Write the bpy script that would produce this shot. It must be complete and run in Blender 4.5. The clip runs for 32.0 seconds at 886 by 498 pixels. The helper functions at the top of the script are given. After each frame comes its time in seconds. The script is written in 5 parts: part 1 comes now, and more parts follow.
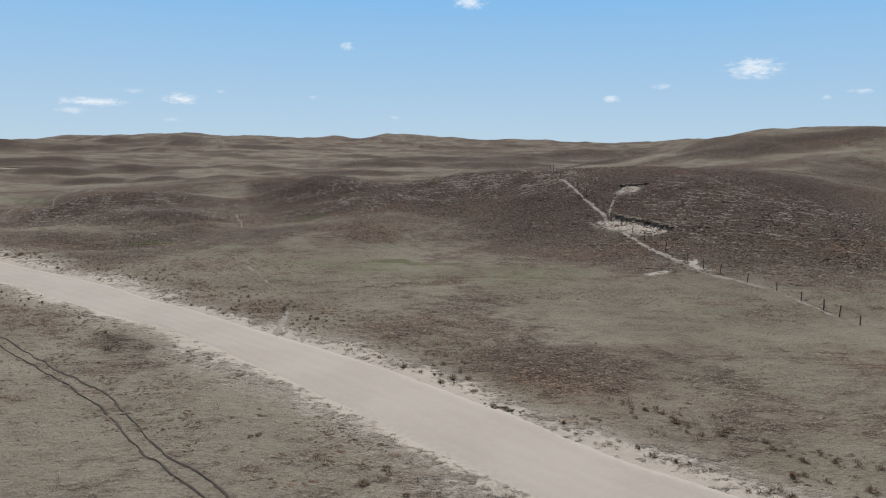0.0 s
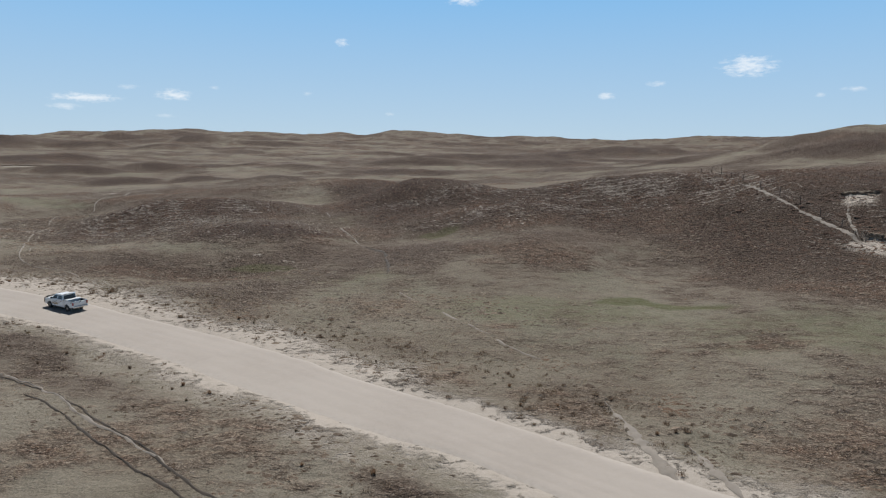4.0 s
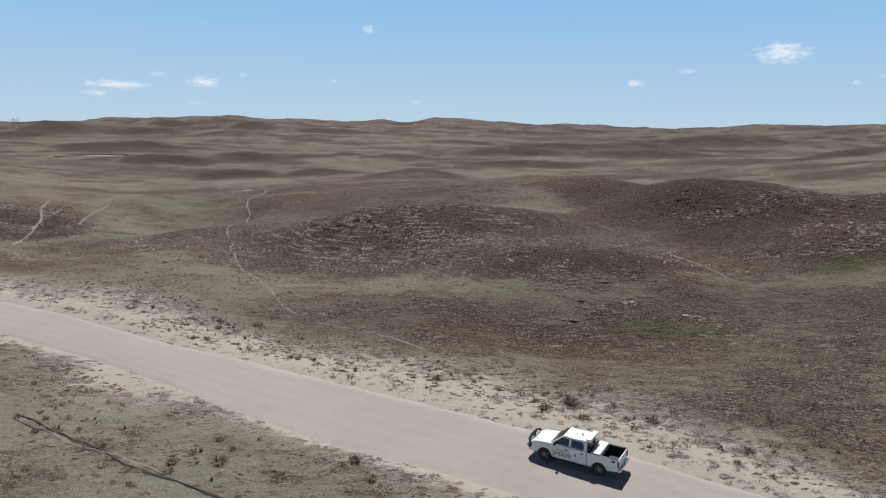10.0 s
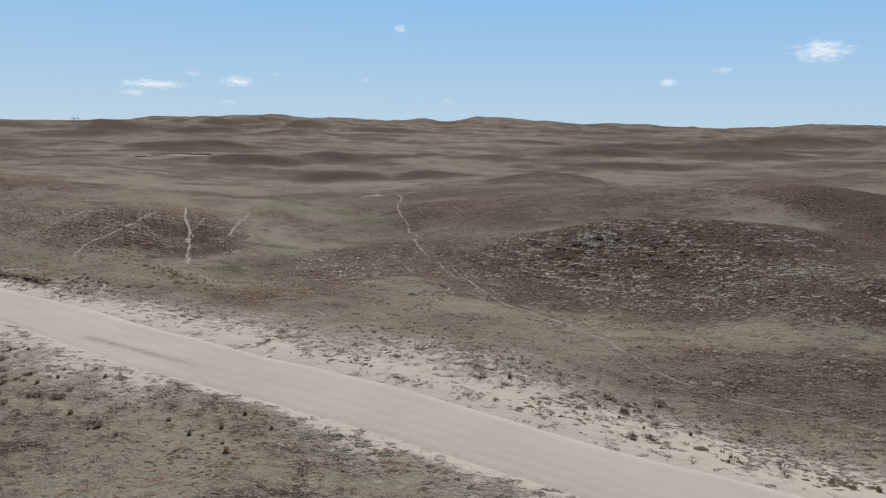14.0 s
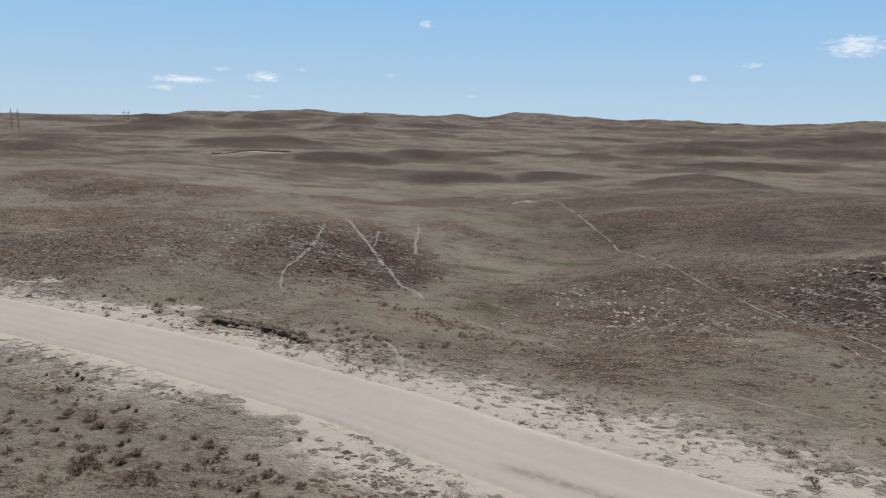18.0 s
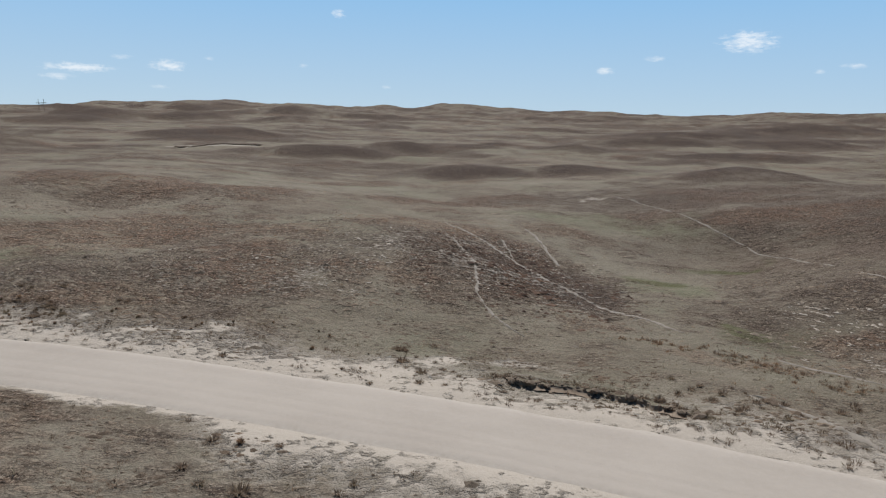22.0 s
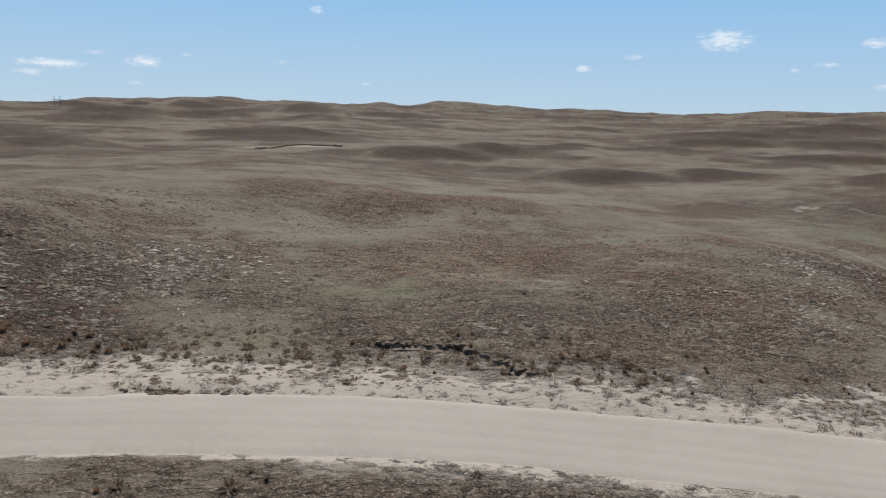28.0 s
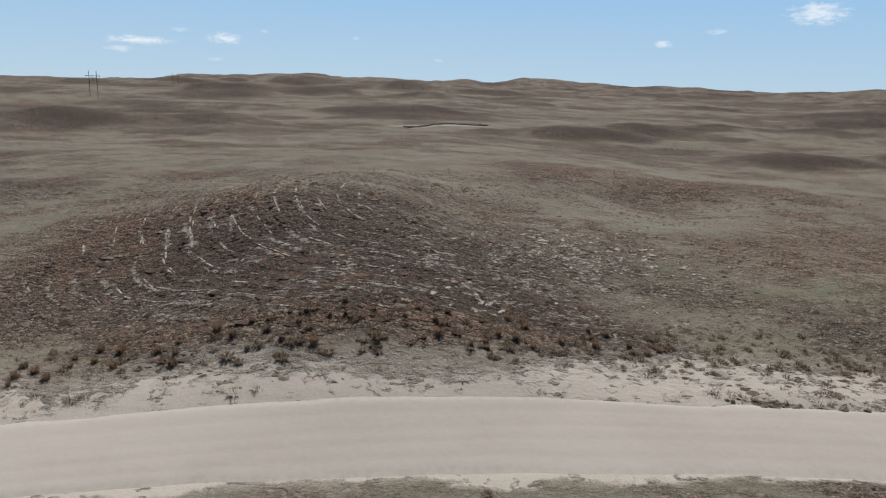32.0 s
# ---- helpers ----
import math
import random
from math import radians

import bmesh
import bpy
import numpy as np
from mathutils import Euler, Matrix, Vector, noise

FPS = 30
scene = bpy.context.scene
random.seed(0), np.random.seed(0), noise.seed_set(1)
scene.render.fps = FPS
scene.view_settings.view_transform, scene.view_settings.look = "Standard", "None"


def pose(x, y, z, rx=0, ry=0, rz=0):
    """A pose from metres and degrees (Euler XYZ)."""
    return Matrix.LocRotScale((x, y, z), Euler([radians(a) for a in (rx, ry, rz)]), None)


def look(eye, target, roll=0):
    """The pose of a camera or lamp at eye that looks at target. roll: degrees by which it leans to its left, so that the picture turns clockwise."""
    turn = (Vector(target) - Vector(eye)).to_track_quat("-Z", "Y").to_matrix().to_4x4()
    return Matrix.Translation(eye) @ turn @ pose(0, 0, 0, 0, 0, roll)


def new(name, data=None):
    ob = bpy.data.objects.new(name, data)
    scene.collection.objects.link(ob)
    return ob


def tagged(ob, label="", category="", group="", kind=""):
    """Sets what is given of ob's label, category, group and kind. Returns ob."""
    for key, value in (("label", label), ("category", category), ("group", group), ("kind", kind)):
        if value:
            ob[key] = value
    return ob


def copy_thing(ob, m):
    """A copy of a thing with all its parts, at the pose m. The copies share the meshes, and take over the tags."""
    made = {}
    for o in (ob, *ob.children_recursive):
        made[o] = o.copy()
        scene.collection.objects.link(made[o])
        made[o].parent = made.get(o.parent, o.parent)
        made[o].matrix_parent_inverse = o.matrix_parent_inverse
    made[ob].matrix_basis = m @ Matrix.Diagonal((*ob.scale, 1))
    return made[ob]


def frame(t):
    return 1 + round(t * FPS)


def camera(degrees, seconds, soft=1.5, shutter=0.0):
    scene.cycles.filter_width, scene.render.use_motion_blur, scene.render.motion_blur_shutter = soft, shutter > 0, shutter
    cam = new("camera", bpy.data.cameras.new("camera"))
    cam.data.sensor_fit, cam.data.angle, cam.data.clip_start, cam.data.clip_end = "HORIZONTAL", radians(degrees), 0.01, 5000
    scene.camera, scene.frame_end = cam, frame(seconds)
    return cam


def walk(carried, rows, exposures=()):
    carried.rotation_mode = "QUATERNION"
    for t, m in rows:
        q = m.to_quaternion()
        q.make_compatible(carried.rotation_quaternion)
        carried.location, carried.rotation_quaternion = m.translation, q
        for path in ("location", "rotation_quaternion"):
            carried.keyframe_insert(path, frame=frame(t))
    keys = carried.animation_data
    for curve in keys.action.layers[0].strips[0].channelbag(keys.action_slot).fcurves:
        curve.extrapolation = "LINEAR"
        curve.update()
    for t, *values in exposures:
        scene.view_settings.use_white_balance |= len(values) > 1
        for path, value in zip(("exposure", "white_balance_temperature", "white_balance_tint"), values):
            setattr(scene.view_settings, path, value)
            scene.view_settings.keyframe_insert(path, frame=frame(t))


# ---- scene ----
cam = camera(66.6, 32.0, 1.15)
METRES, EYE, TILT, LEAN, TURN = 327.0, 19.95, 0.0, 0.0, 0.0
ROWS = [
    (0.0, 0.0, 0.0, 0.0, 0.13, -9.0, -0.83),
    (0.5, -0.0134, 0.013, -0.0, 0.04, -9.02, -0.86),
    (1.0, -0.0268, 0.0263, -0.0001, -0.1, -9.01, -0.88),
    (1.5, -0.0402, 0.0396, -0.0003, -0.21, -9.05, -0.88),
    (2.0, -0.0536, 0.0532, -0.0006, -0.28, -9.05, -0.89),
    (2.5, -0.0672, 0.067, -0.0009, -0.29, -9.09, -0.91),
    (3.0, -0.0806, 0.0805, -0.0012, -0.31, -9.1, -0.93),
    (3.5, -0.094, 0.0933, -0.0015, -0.3, -9.18, -0.94),
    (5.5, -0.1488, 0.1389, -0.0027, -0.29, -9.37, -0.95),
    (6.0, -0.1625, 0.1497, -0.0029, -0.13, -9.41, -0.98),
    (6.5, -0.1763, 0.1606, -0.0031, 0.12, -9.47, -1.0),
    (7.0, -0.1902, 0.1718, -0.0031, 0.44, -9.54, -1.02),
    (7.5, -0.2041, 0.1834, -0.0032, 0.74, -9.62, -1.02),
    (8.0, -0.2183, 0.1949, -0.0034, 1.04, -9.68, -1.05),
    (8.5, -0.2324, 0.2061, -0.0036, 1.3, -9.79, -1.07),
    (9.0, -0.2465, 0.2169, -0.0039, 1.48, -9.99, -1.09),
    (9.5, -0.2605, 0.2271, -0.0043, 1.63, -10.17, -1.13),
    (10.0, -0.2743, 0.237, -0.0047, 1.88, -10.32, -1.13),
    (10.5, -0.2882, 0.2463, -0.0051, 2.13, -10.42, -1.16),
    (11.0, -0.3012, 0.2544, -0.0056, 2.38, -10.49, -1.18),
    (11.5, -0.3153, 0.2628, -0.0062, 2.73, -10.51, -1.2),
    (12.0, -0.3293, 0.271, -0.0067, 3.03, -10.48, -1.22),
    (12.5, -0.3433, 0.2785, -0.007, 3.39, -10.42, -1.23),
    (13.0, -0.3564, 0.285, -0.0071, 3.65, -10.41, -1.28),
    (13.5, -0.3704, 0.2919, -0.0073, 3.92, -10.4, -1.24),
    (14.0, -0.3844, 0.2991, -0.0074, 4.44, -10.43, -1.24),
    (14.5, -0.3985, 0.3066, -0.0075, 4.92, -10.43, -1.27),
    (15.0, -0.4126, 0.3142, -0.0076, 5.24, -10.44, -1.31),
    (15.5, -0.4267, 0.322, -0.0078, 5.73, -10.47, -1.3),
    (17.5, -0.4836, 0.3564, -0.0092, 6.56, -10.63, -1.39),
    (18.0, -0.4979, 0.3653, -0.0097, 6.51, -10.83, -1.42),
    (18.5, -0.5119, 0.3734, -0.0101, 6.49, -11.02, -1.46),
    (19.0, -0.5261, 0.381, -0.0107, 5.7, -11.24, -1.51),
    (19.5, -0.54, 0.388, -0.0113, 4.68, -11.42, -1.53),
    (20.0, -0.5536, 0.3942, -0.0119, 3.81, -11.49, -1.56),
    (20.5, -0.567, 0.3993, -0.0123, 2.89, -11.52, -1.55),
    (21.0, -0.5802, 0.4038, -0.0126, 1.94, -11.49, -1.52),
    (21.5, -0.5931, 0.4082, -0.0129, 0.65, -11.43, -1.5),
    (22.0, -0.606, 0.4124, -0.0129, -0.55, -11.39, -1.47),
    (22.5, -0.6186, 0.416, -0.0128, -1.49, -11.34, -1.45),
    (23.0, -0.6311, 0.4192, -0.0125, -2.4, -11.3, -1.41),
    (23.5, -0.6435, 0.4218, -0.0122, -2.98, -11.27, -1.4),
    (24.0, -0.6565, 0.4245, -0.012, -3.0, -11.3, -1.37),
    (24.5, -0.6687, 0.4276, -0.012, -2.97, -11.33, -1.38),
    (25.0, -0.6809, 0.4312, -0.0122, -2.97, -11.32, -1.37),
    (25.5, -0.6933, 0.4348, -0.0123, -2.95, -11.33, -1.4),
    (27.5, -0.7445, 0.4487, -0.013, -2.51, -11.47, -1.6),
    (28.0, -0.7573, 0.4519, -0.0133, -2.22, -11.57, -1.62),
    (28.5, -0.7701, 0.4549, -0.0136, -1.76, -11.69, -1.66),
    (29.0, -0.783, 0.4573, -0.0139, -1.2, -11.84, -1.67),
    (29.5, -0.796, 0.459, -0.0139, -0.39, -12.04, -1.68),
    (30.0, -0.8088, 0.4602, -0.0139, 0.56, -12.26, -1.71),
    (30.5, -0.8217, 0.4611, -0.0141, 1.22, -12.52, -1.73),
    (31.0, -0.8347, 0.4615, -0.014, 2.13, -12.86, -1.75),
    (31.5, -0.8476, 0.4609, -0.0139, 3.1, -13.26, -1.78),
    (32.0, -0.8606, 0.46, -0.0136, 3.74, -13.63, -1.8),
]
walk(cam, [(t, pose(0, 0, EYE, TILT, LEAN, TURN) @ pose(METRES * x, METRES * y, METRES * z, 90 + pitch, roll, yaw)) for t, x, y, z, yaw, pitch, roll in ROWS], [(0, 0.15), (32, 0.15)])

# ---------------------------------------------------------------- light
SUN_HEIGHT, SUN_TURN = 54.0, -4.0     # degrees above the horizon; degrees from straight ahead, towards the east
world = bpy.data.worlds.new("prairie_sky")
scene.world = world
world.use_nodes = True
wt = world.node_tree
wt.nodes.clear()
sky = wt.nodes.new("ShaderNodeTexSky")
sky.sky_type = "NISHITA"
sky.sun_disc = False
sky.sun_elevation, sky.sun_rotation = radians(SUN_HEIGHT), radians(SUN_TURN)
sky.altitude, sky.air_density, sky.dust_density, sky.ozone_density = 1500, 0.55, 0.0, 3.0
bg = wt.nodes.new("ShaderNodeBackground")
bg.inputs["Strength"].default_value = 0.0452
out = wt.nodes.new("ShaderNodeOutputWorld")
# thin summer haze: low in the sky the blue is paler and more even than overhead
way = wt.nodes.new("ShaderNodeTexCoord")
up = wt.nodes.new("ShaderNodeSeparateXYZ")
wt.links.new(way.outputs["Generated"], up.inputs[0])
ramp = wt.nodes.new("ShaderNodeValToRGB")
wt.links.new(up.outputs[2], ramp.inputs[0])
ramp.color_ramp.elements[0].position, ramp.color_ramp.elements[0].color = 0.0, (10.0, 13.2, 15.9, 1)
ramp.color_ramp.elements[1].position, ramp.color_ramp.elements[1].color = 0.20, (5.0, 10.6, 17.4, 1)
fade = wt.nodes.new("ShaderNodeMapRange")
wt.links.new(up.outputs[2], fade.inputs[0])
for socket, value in zip(fade.inputs[1:], (0.20, 0.46, 0.92, 0.0)):
    socket.default_value = value
haze = wt.nodes.new("ShaderNodeMix")
haze.data_type = "RGBA"
wt.links.new(fade.outputs[0], haze.inputs[0])
wt.links.new(sky.outputs[0], haze.inputs[6])
wt.links.new(ramp.outputs[0], haze.inputs[7])


# small fair-weather clouds, so far off that they stay at one bearing: degrees to the left of straight ahead, height, width, thickness, whiteness
CLOUDS = [(-23.93, 5.81, 5.2, 2.1, 1.0), (27.21, 2.59, 6.0, 1.0, 0.9), (28.57, 1.92, 3.0, 0.7, 0.5), (21.04, 3.01, 3.6, 1.15, 0.9), (8.01, 7.54, 1.5, 0.8, 0.8),
          (-13.58, 3.65, 1.9, 0.75, 0.8), (-17.35, 4.59, 1.9, 0.6, 0.6), (24.26, 3.50, 1.9, 0.5, 0.4), (21.64, 1.44, 2.1, 0.45, 0.35), (4.15, 1.97, 1.0, 0.4, 0.4), (-28.87, 3.64, 0.9, 0.45, 0.5),
          (18.07, 3.68, 1.1, 0.4, 0.3), (10.90, 3.49, 1.1, 0.45, 0.35), (-1.82, 11.09, 3.8, 1.3, 1.0), (-33.73, 5.45, 2.2, 0.95, 0.9), (-31.00, 4.00, 2.1, 0.5, 0.6), (-34.78, 2.49, 1.8, 0.6, 0.6)]


def sky_math(op, a, b=0.0, c=0.0, clamp=False):
    n = wt.nodes.new("ShaderNodeMath")
    n.operation, n.use_clamp = op, clamp
    for socket, value in zip(n.inputs, (a, b, c)):
        if isinstance(value, bpy.types.NodeSocket):
            wt.links.new(value, socket)
        else:
            socket.default_value = value
    return n.outputs[0]


bearing = sky_math("MULTIPLY", sky_math("ARCTAN2", sky_math("MULTIPLY", up.outputs[0], -1.0), up.outputs[1]), 180 / math.pi)
height = sky_math("MULTIPLY", sky_math("ARCSINE", up.outputs[2]), 180 / math.pi)
chart = wt.nodes.new("ShaderNodeCombineXYZ")
wt.links.new(bearing, chart.inputs[0])
wt.links.new(sky_math("MULTIPLY", height, 2.6), chart.inputs[1])
puffs = wt.nodes.new("ShaderNodeTexNoise")
wt.links.new(chart.outputs[0], puffs.inputs["Vector"])
puffs.inputs["Scale"].default_value, puffs.inputs["Detail"].default_value, puffs.inputs["Roughness"].default_value = 1.25, 6.0, 0.66
lumps = sky_math("MULTIPLY", sky_math("SUBTRACT", puffs.outputs["Fac"], 0.56), 3.2)
cover = 0.0
for left, top, wide, tall, white in CLOUDS:
    u = sky_math("MULTIPLY_ADD", bearing, 2 / wide, -2 * left / wide)
    v = sky_math("MULTIPLY_ADD", height, 2 / tall, -2 * top / tall)
    body = sky_math("SUBTRACT", 1.0, sky_math("SQRT", sky_math("ADD", sky_math("MULTIPLY", u, u), sky_math("MULTIPLY", v, v))), clamp=True)
    dense = sky_math("MULTIPLY", sky_math("MULTIPLY", sky_math("ADD", sky_math("MULTIPLY", body, 1.25), lumps), sky_math("MULTIPLY", body, 3.0, clamp=True)), white, clamp=True)
    cover = sky_math("MAXIMUM", cover, dense)
clouded = wt.nodes.new("ShaderNodeMix")
clouded.data_type = "RGBA"
wt.links.new(sky_math("MULTIPLY", cover, 0.62), clouded.inputs[0])
wt.links.new(haze.outputs[2], clouded.inputs[6])
clouded.inputs[7].default_value = (19.5, 19.9, 20.3, 1)
wt.links.new(clouded.outputs[2], bg.inputs[0])
wt.links.new(bg.outputs[0], out.inputs[0])

sun_data = bpy.data.lights.new("sun", "SUN")
sun_data.energy, sun_data.angle, sun_data.color = 5.0, radians(0.53), (1.0, 0.99, 0.975)
sun = new("sun", sun_data)
sun_way = Vector((math.sin(radians(SUN_TURN)) * math.cos(radians(SUN_HEIGHT)), math.cos(radians(SUN_TURN)) * math.cos(radians(SUN_HEIGHT)), math.sin(radians(SUN_HEIGHT))))
sun.matrix_world = look(sun_way * 200, (0, 0, 0))


# ---------------------------------------------------------------- materials
class Nodes:
    """Short hand for building a node material."""

    def __init__(self, name):
        self.mat = bpy.data.materials.new(name)
        self.mat.use_nodes = True
        self.tree = self.mat.node_tree
        self.bsdf = next(n for n in self.tree.nodes if n.type == "BSDF_PRINCIPLED")

    def put(self, socket, value):
        if isinstance(value, bpy.types.NodeSocket):
            self.tree.links.new(value, socket)
        else:
            socket.default_value = value

    def node(self, kind, **values):
        n = self.tree.nodes.new(kind)
        for key, value in values.items():
            self.put(n.inputs[key.replace("_", " ")], value)
        return n

    def place(self):
        return self.tree.nodes.new("ShaderNodeNewGeometry").outputs["Position"]

    def own(self):
        return self.tree.nodes.new("ShaderNodeTexCoord").outputs["Object"]

    def noise(self, vector, scale, detail=3.0, roughness=0.55, stretch=None):
        if stretch:
            m = self.node("ShaderNodeMapping", Vector=vector, Scale=stretch)
            vector = m.outputs[0]
        return self.node("ShaderNodeTexNoise", Vector=vector, Scale=scale, Detail=detail, Roughness=roughness).outputs["Fac"]

    def bunches(self, vector, scale):
        """Round tufts side by side: the distance from each one's heart, and two random numbers for each."""
        v = self.tree.nodes.new("ShaderNodeTexVoronoi")
        v.voronoi_dimensions = "2D"
        self.put(v.inputs["Vector"], vector)
        v.inputs["Scale"].default_value = scale
        s = self.tree.nodes.new("ShaderNodeSeparateColor")
        self.tree.links.new(v.outputs["Color"], s.inputs[0])
        return v.outputs["Distance"], s.outputs[0], s.outputs[1]

    def math(self, op, a, b=0.0, c=0.0, clamp=False):
        n = self.tree.nodes.new("ShaderNodeMath")
        n.operation, n.use_clamp = op, clamp
        for s, v in zip(n.inputs, (a, b, c)):
            self.put(s, v)
        return n.outputs[0]

    def step(self, value, low, high, to_low=0.0, to_high=1.0):
        n = self.tree.nodes.new("ShaderNodeMapRange")
        n.interpolation_type = "SMOOTHSTEP"
        for s, v in zip(n.inputs, (value, low, high, to_low, to_high)):
            self.put(s, v)
        return n.outputs[0]

    def mix(self, fac, a, b):
        n = self.tree.nodes.new("ShaderNodeMix")
        n.data_type = "RGBA"
        self.put(n.inputs[0], fac)
        self.put(n.inputs[6], (*a, 1) if isinstance(a, tuple) else a)
        self.put(n.inputs[7], (*b, 1) if isinstance(b, tuple) else b)
        return n.outputs[2]

    def attribute(self, name):
        n = self.tree.nodes.new("ShaderNodeAttribute")
        n.attribute_name = name
        s = self.tree.nodes.new("ShaderNodeSeparateColor")
        self.tree.links.new(n.outputs["Color"], s.inputs[0])
        return s.outputs

    def bump(self, height, strength, distance):
        n = self.node("ShaderNodeBump", Height=height, Strength=strength, Distance=distance)
        self.tree.links.new(n.outputs[0], self.bsdf.inputs["Normal"])

    def set(self, **values):
        for key, value in values.items():
            if isinstance(value, tuple) and len(value) == 3:
                value = (*value, 1)
            self.put(self.bsdf.inputs[key.replace("_", " ")], value)
        return self.mat


def prairie_material():
    n = Nodes("short_dry_prairie_grass")
    p = n.place()
    sand, green, russet = n.attribute("cover")[:3]
    steps, worn, growth_shade = n.attribute("form")[:3]
    ring, pale, specks = n.attribute("ring")[:3]
    wide = n.noise(p, 0.018, 3)
    patch = n.noise(p, 0.085, 4)
    blotch = n.noise(p, 0.26, 4, 0.6, (0.8, 1.2, 1.0))
    clump = n.noise(p, 0.95, 5, 0.66, (0.8, 1.25, 1.0))
    fine = n.noise(p, 3.2, 5, 0.68)
    grit = n.noise(p, 17.0, 3, 0.6)
    # cropped olive-grey turf of the flats
    turf = n.mix(n.step(patch, 0.36, 0.64), (0.176, 0.152, 0.116), (0.144, 0.122, 0.092))
    turf = n.mix(n.step(blotch, 0.36, 0.54, 0.55, 0.0), turf, (0.132, 0.112, 0.082))
    turf = n.mix(n.step(n.noise(p, 0.016, 4, 0.6, (0.6, 1.5, 1.0)), 0.50, 0.66, 0.0, 0.5), turf, (0.143, 0.104, 0.080))
    turf = n.mix(n.math("MULTIPLY", n.step(n.noise(p, 0.05, 3), 0.50, 0.66), 0.40), turf, (0.155, 0.153, 0.107))
    turf = n.mix(n.math("MULTIPLY", pale, 0.45), turf, (0.252, 0.228, 0.182))
    turf = n.mix(n.math("MULTIPLY", green, n.step(clump, 0.35, 0.65, 1.0, 0.5)), turf, (0.102, 0.114, 0.058))
    # rank brown grass of the dunes
    wander = n.node("ShaderNodeCombineXYZ", X=n.math("MULTIPLY", n.noise(p, 1.3, 3), 1.6), Y=n.math("MULTIPLY", n.noise(p, 1.7, 3), 1.6))
    moved = n.tree.nodes.new("ShaderNodeVectorMath")
    n.put(moved.inputs[0], n.node("ShaderNodeMapping", Vector=p, Scale=(0.85, 1.1, 1.0)).outputs[0])
    n.put(moved.inputs[1], wander.outputs[0])
    away, chance, lot = n.bunches(moved.outputs[0], 1.55)
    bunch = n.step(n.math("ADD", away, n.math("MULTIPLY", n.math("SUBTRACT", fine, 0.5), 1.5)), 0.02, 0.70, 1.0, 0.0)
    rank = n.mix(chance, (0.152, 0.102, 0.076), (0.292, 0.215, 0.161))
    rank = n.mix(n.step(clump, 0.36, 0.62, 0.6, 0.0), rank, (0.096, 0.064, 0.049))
    # edges of each bunch darkened: shade between bunches put into the colour
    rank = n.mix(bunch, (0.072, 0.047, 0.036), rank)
    rusty = n.math("MAXIMUM", russet, n.step(n.noise(p, 0.035, 4, 0.6, (0.8, 1.3, 1.0)), 0.52, 0.64, 0.0, 0.75))
    rank = n.mix(n.math("MULTIPLY", rusty, n.step(clump, 0.38, 0.60, 0.25, 0.9)), rank, (0.224, 0.126, 0.078))
    brown = n.math("ADD", n.math("ADD", growth_shade, n.math("MULTIPLY", steps, 0.55)), n.math("ADD", n.math("MULTIPLY", specks, 0.30), n.math("MULTIPLY", rusty, 0.50)))
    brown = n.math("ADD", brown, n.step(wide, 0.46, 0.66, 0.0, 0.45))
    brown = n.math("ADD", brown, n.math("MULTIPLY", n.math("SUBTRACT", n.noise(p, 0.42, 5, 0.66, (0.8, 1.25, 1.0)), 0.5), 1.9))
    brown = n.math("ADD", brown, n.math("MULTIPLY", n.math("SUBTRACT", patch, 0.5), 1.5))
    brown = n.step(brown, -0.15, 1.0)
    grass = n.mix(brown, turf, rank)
    # dark growth, its colour also carrying the shade of slopes facing away from the sun
    grass = n.mix(n.math("MULTIPLY", growth_shade, n.step(bunch, 0.2, 0.8, 0.90, 0.70)), grass, (0.059, 0.036, 0.028))
    # shade between the tufts painted as dark gaps, and pale tips, strongest in the rank growth
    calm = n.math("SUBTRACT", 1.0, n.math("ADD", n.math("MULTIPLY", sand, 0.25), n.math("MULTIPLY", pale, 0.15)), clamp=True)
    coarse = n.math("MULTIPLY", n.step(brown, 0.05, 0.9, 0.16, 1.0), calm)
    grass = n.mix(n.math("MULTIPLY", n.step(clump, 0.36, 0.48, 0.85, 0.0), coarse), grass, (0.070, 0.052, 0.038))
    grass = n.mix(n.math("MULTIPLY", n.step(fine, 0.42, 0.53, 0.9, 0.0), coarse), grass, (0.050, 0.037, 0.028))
    tips = n.math("MULTIPLY", n.step(fine, 0.54, 0.66, 0.0, 0.85), n.math("MULTIPLY", coarse, n.math("SUBTRACT", 1.0, n.math("MULTIPLY", growth_shade, 0.65))))
    grass = n.mix(tips, grass, (0.330, 0.280, 0.218))
    # single blades and litter, with the shade between them painted dark
    litter_shade = n.noise(p, 7.5, 3, 0.6)
    grass = n.mix(n.math("MULTIPLY", n.step(litter_shade, 0.37, 0.50, 0.8, 0.0), n.step(brown, 0.05, 0.9, 0.30, 1.0)), grass, (0.052, 0.039, 0.029))
    grass = n.mix(n.math("MULTIPLY", n.math("MULTIPLY", n.step(litter_shade, 0.54, 0.68, 0.0, 0.55), n.step(brown, 0.05, 0.9, 0.35, 1.0)), n.math("SUBTRACT", 1.0, n.math("MULTIPLY", growth_shade, 0.55))), grass, (0.340, 0.290, 0.228))
    # lush green hollows
    grass = n.mix(n.math("MULTIPLY", n.step(green, 0.62, 0.95), n.step(clump, 0.35, 0.65, 0.68, 0.42)), grass, (0.080, 0.080, 0.036))
    soil = n.mix(n.step(grit, 0.3, 0.7), (0.295, 0.256, 0.214), (0.370, 0.327, 0.280))
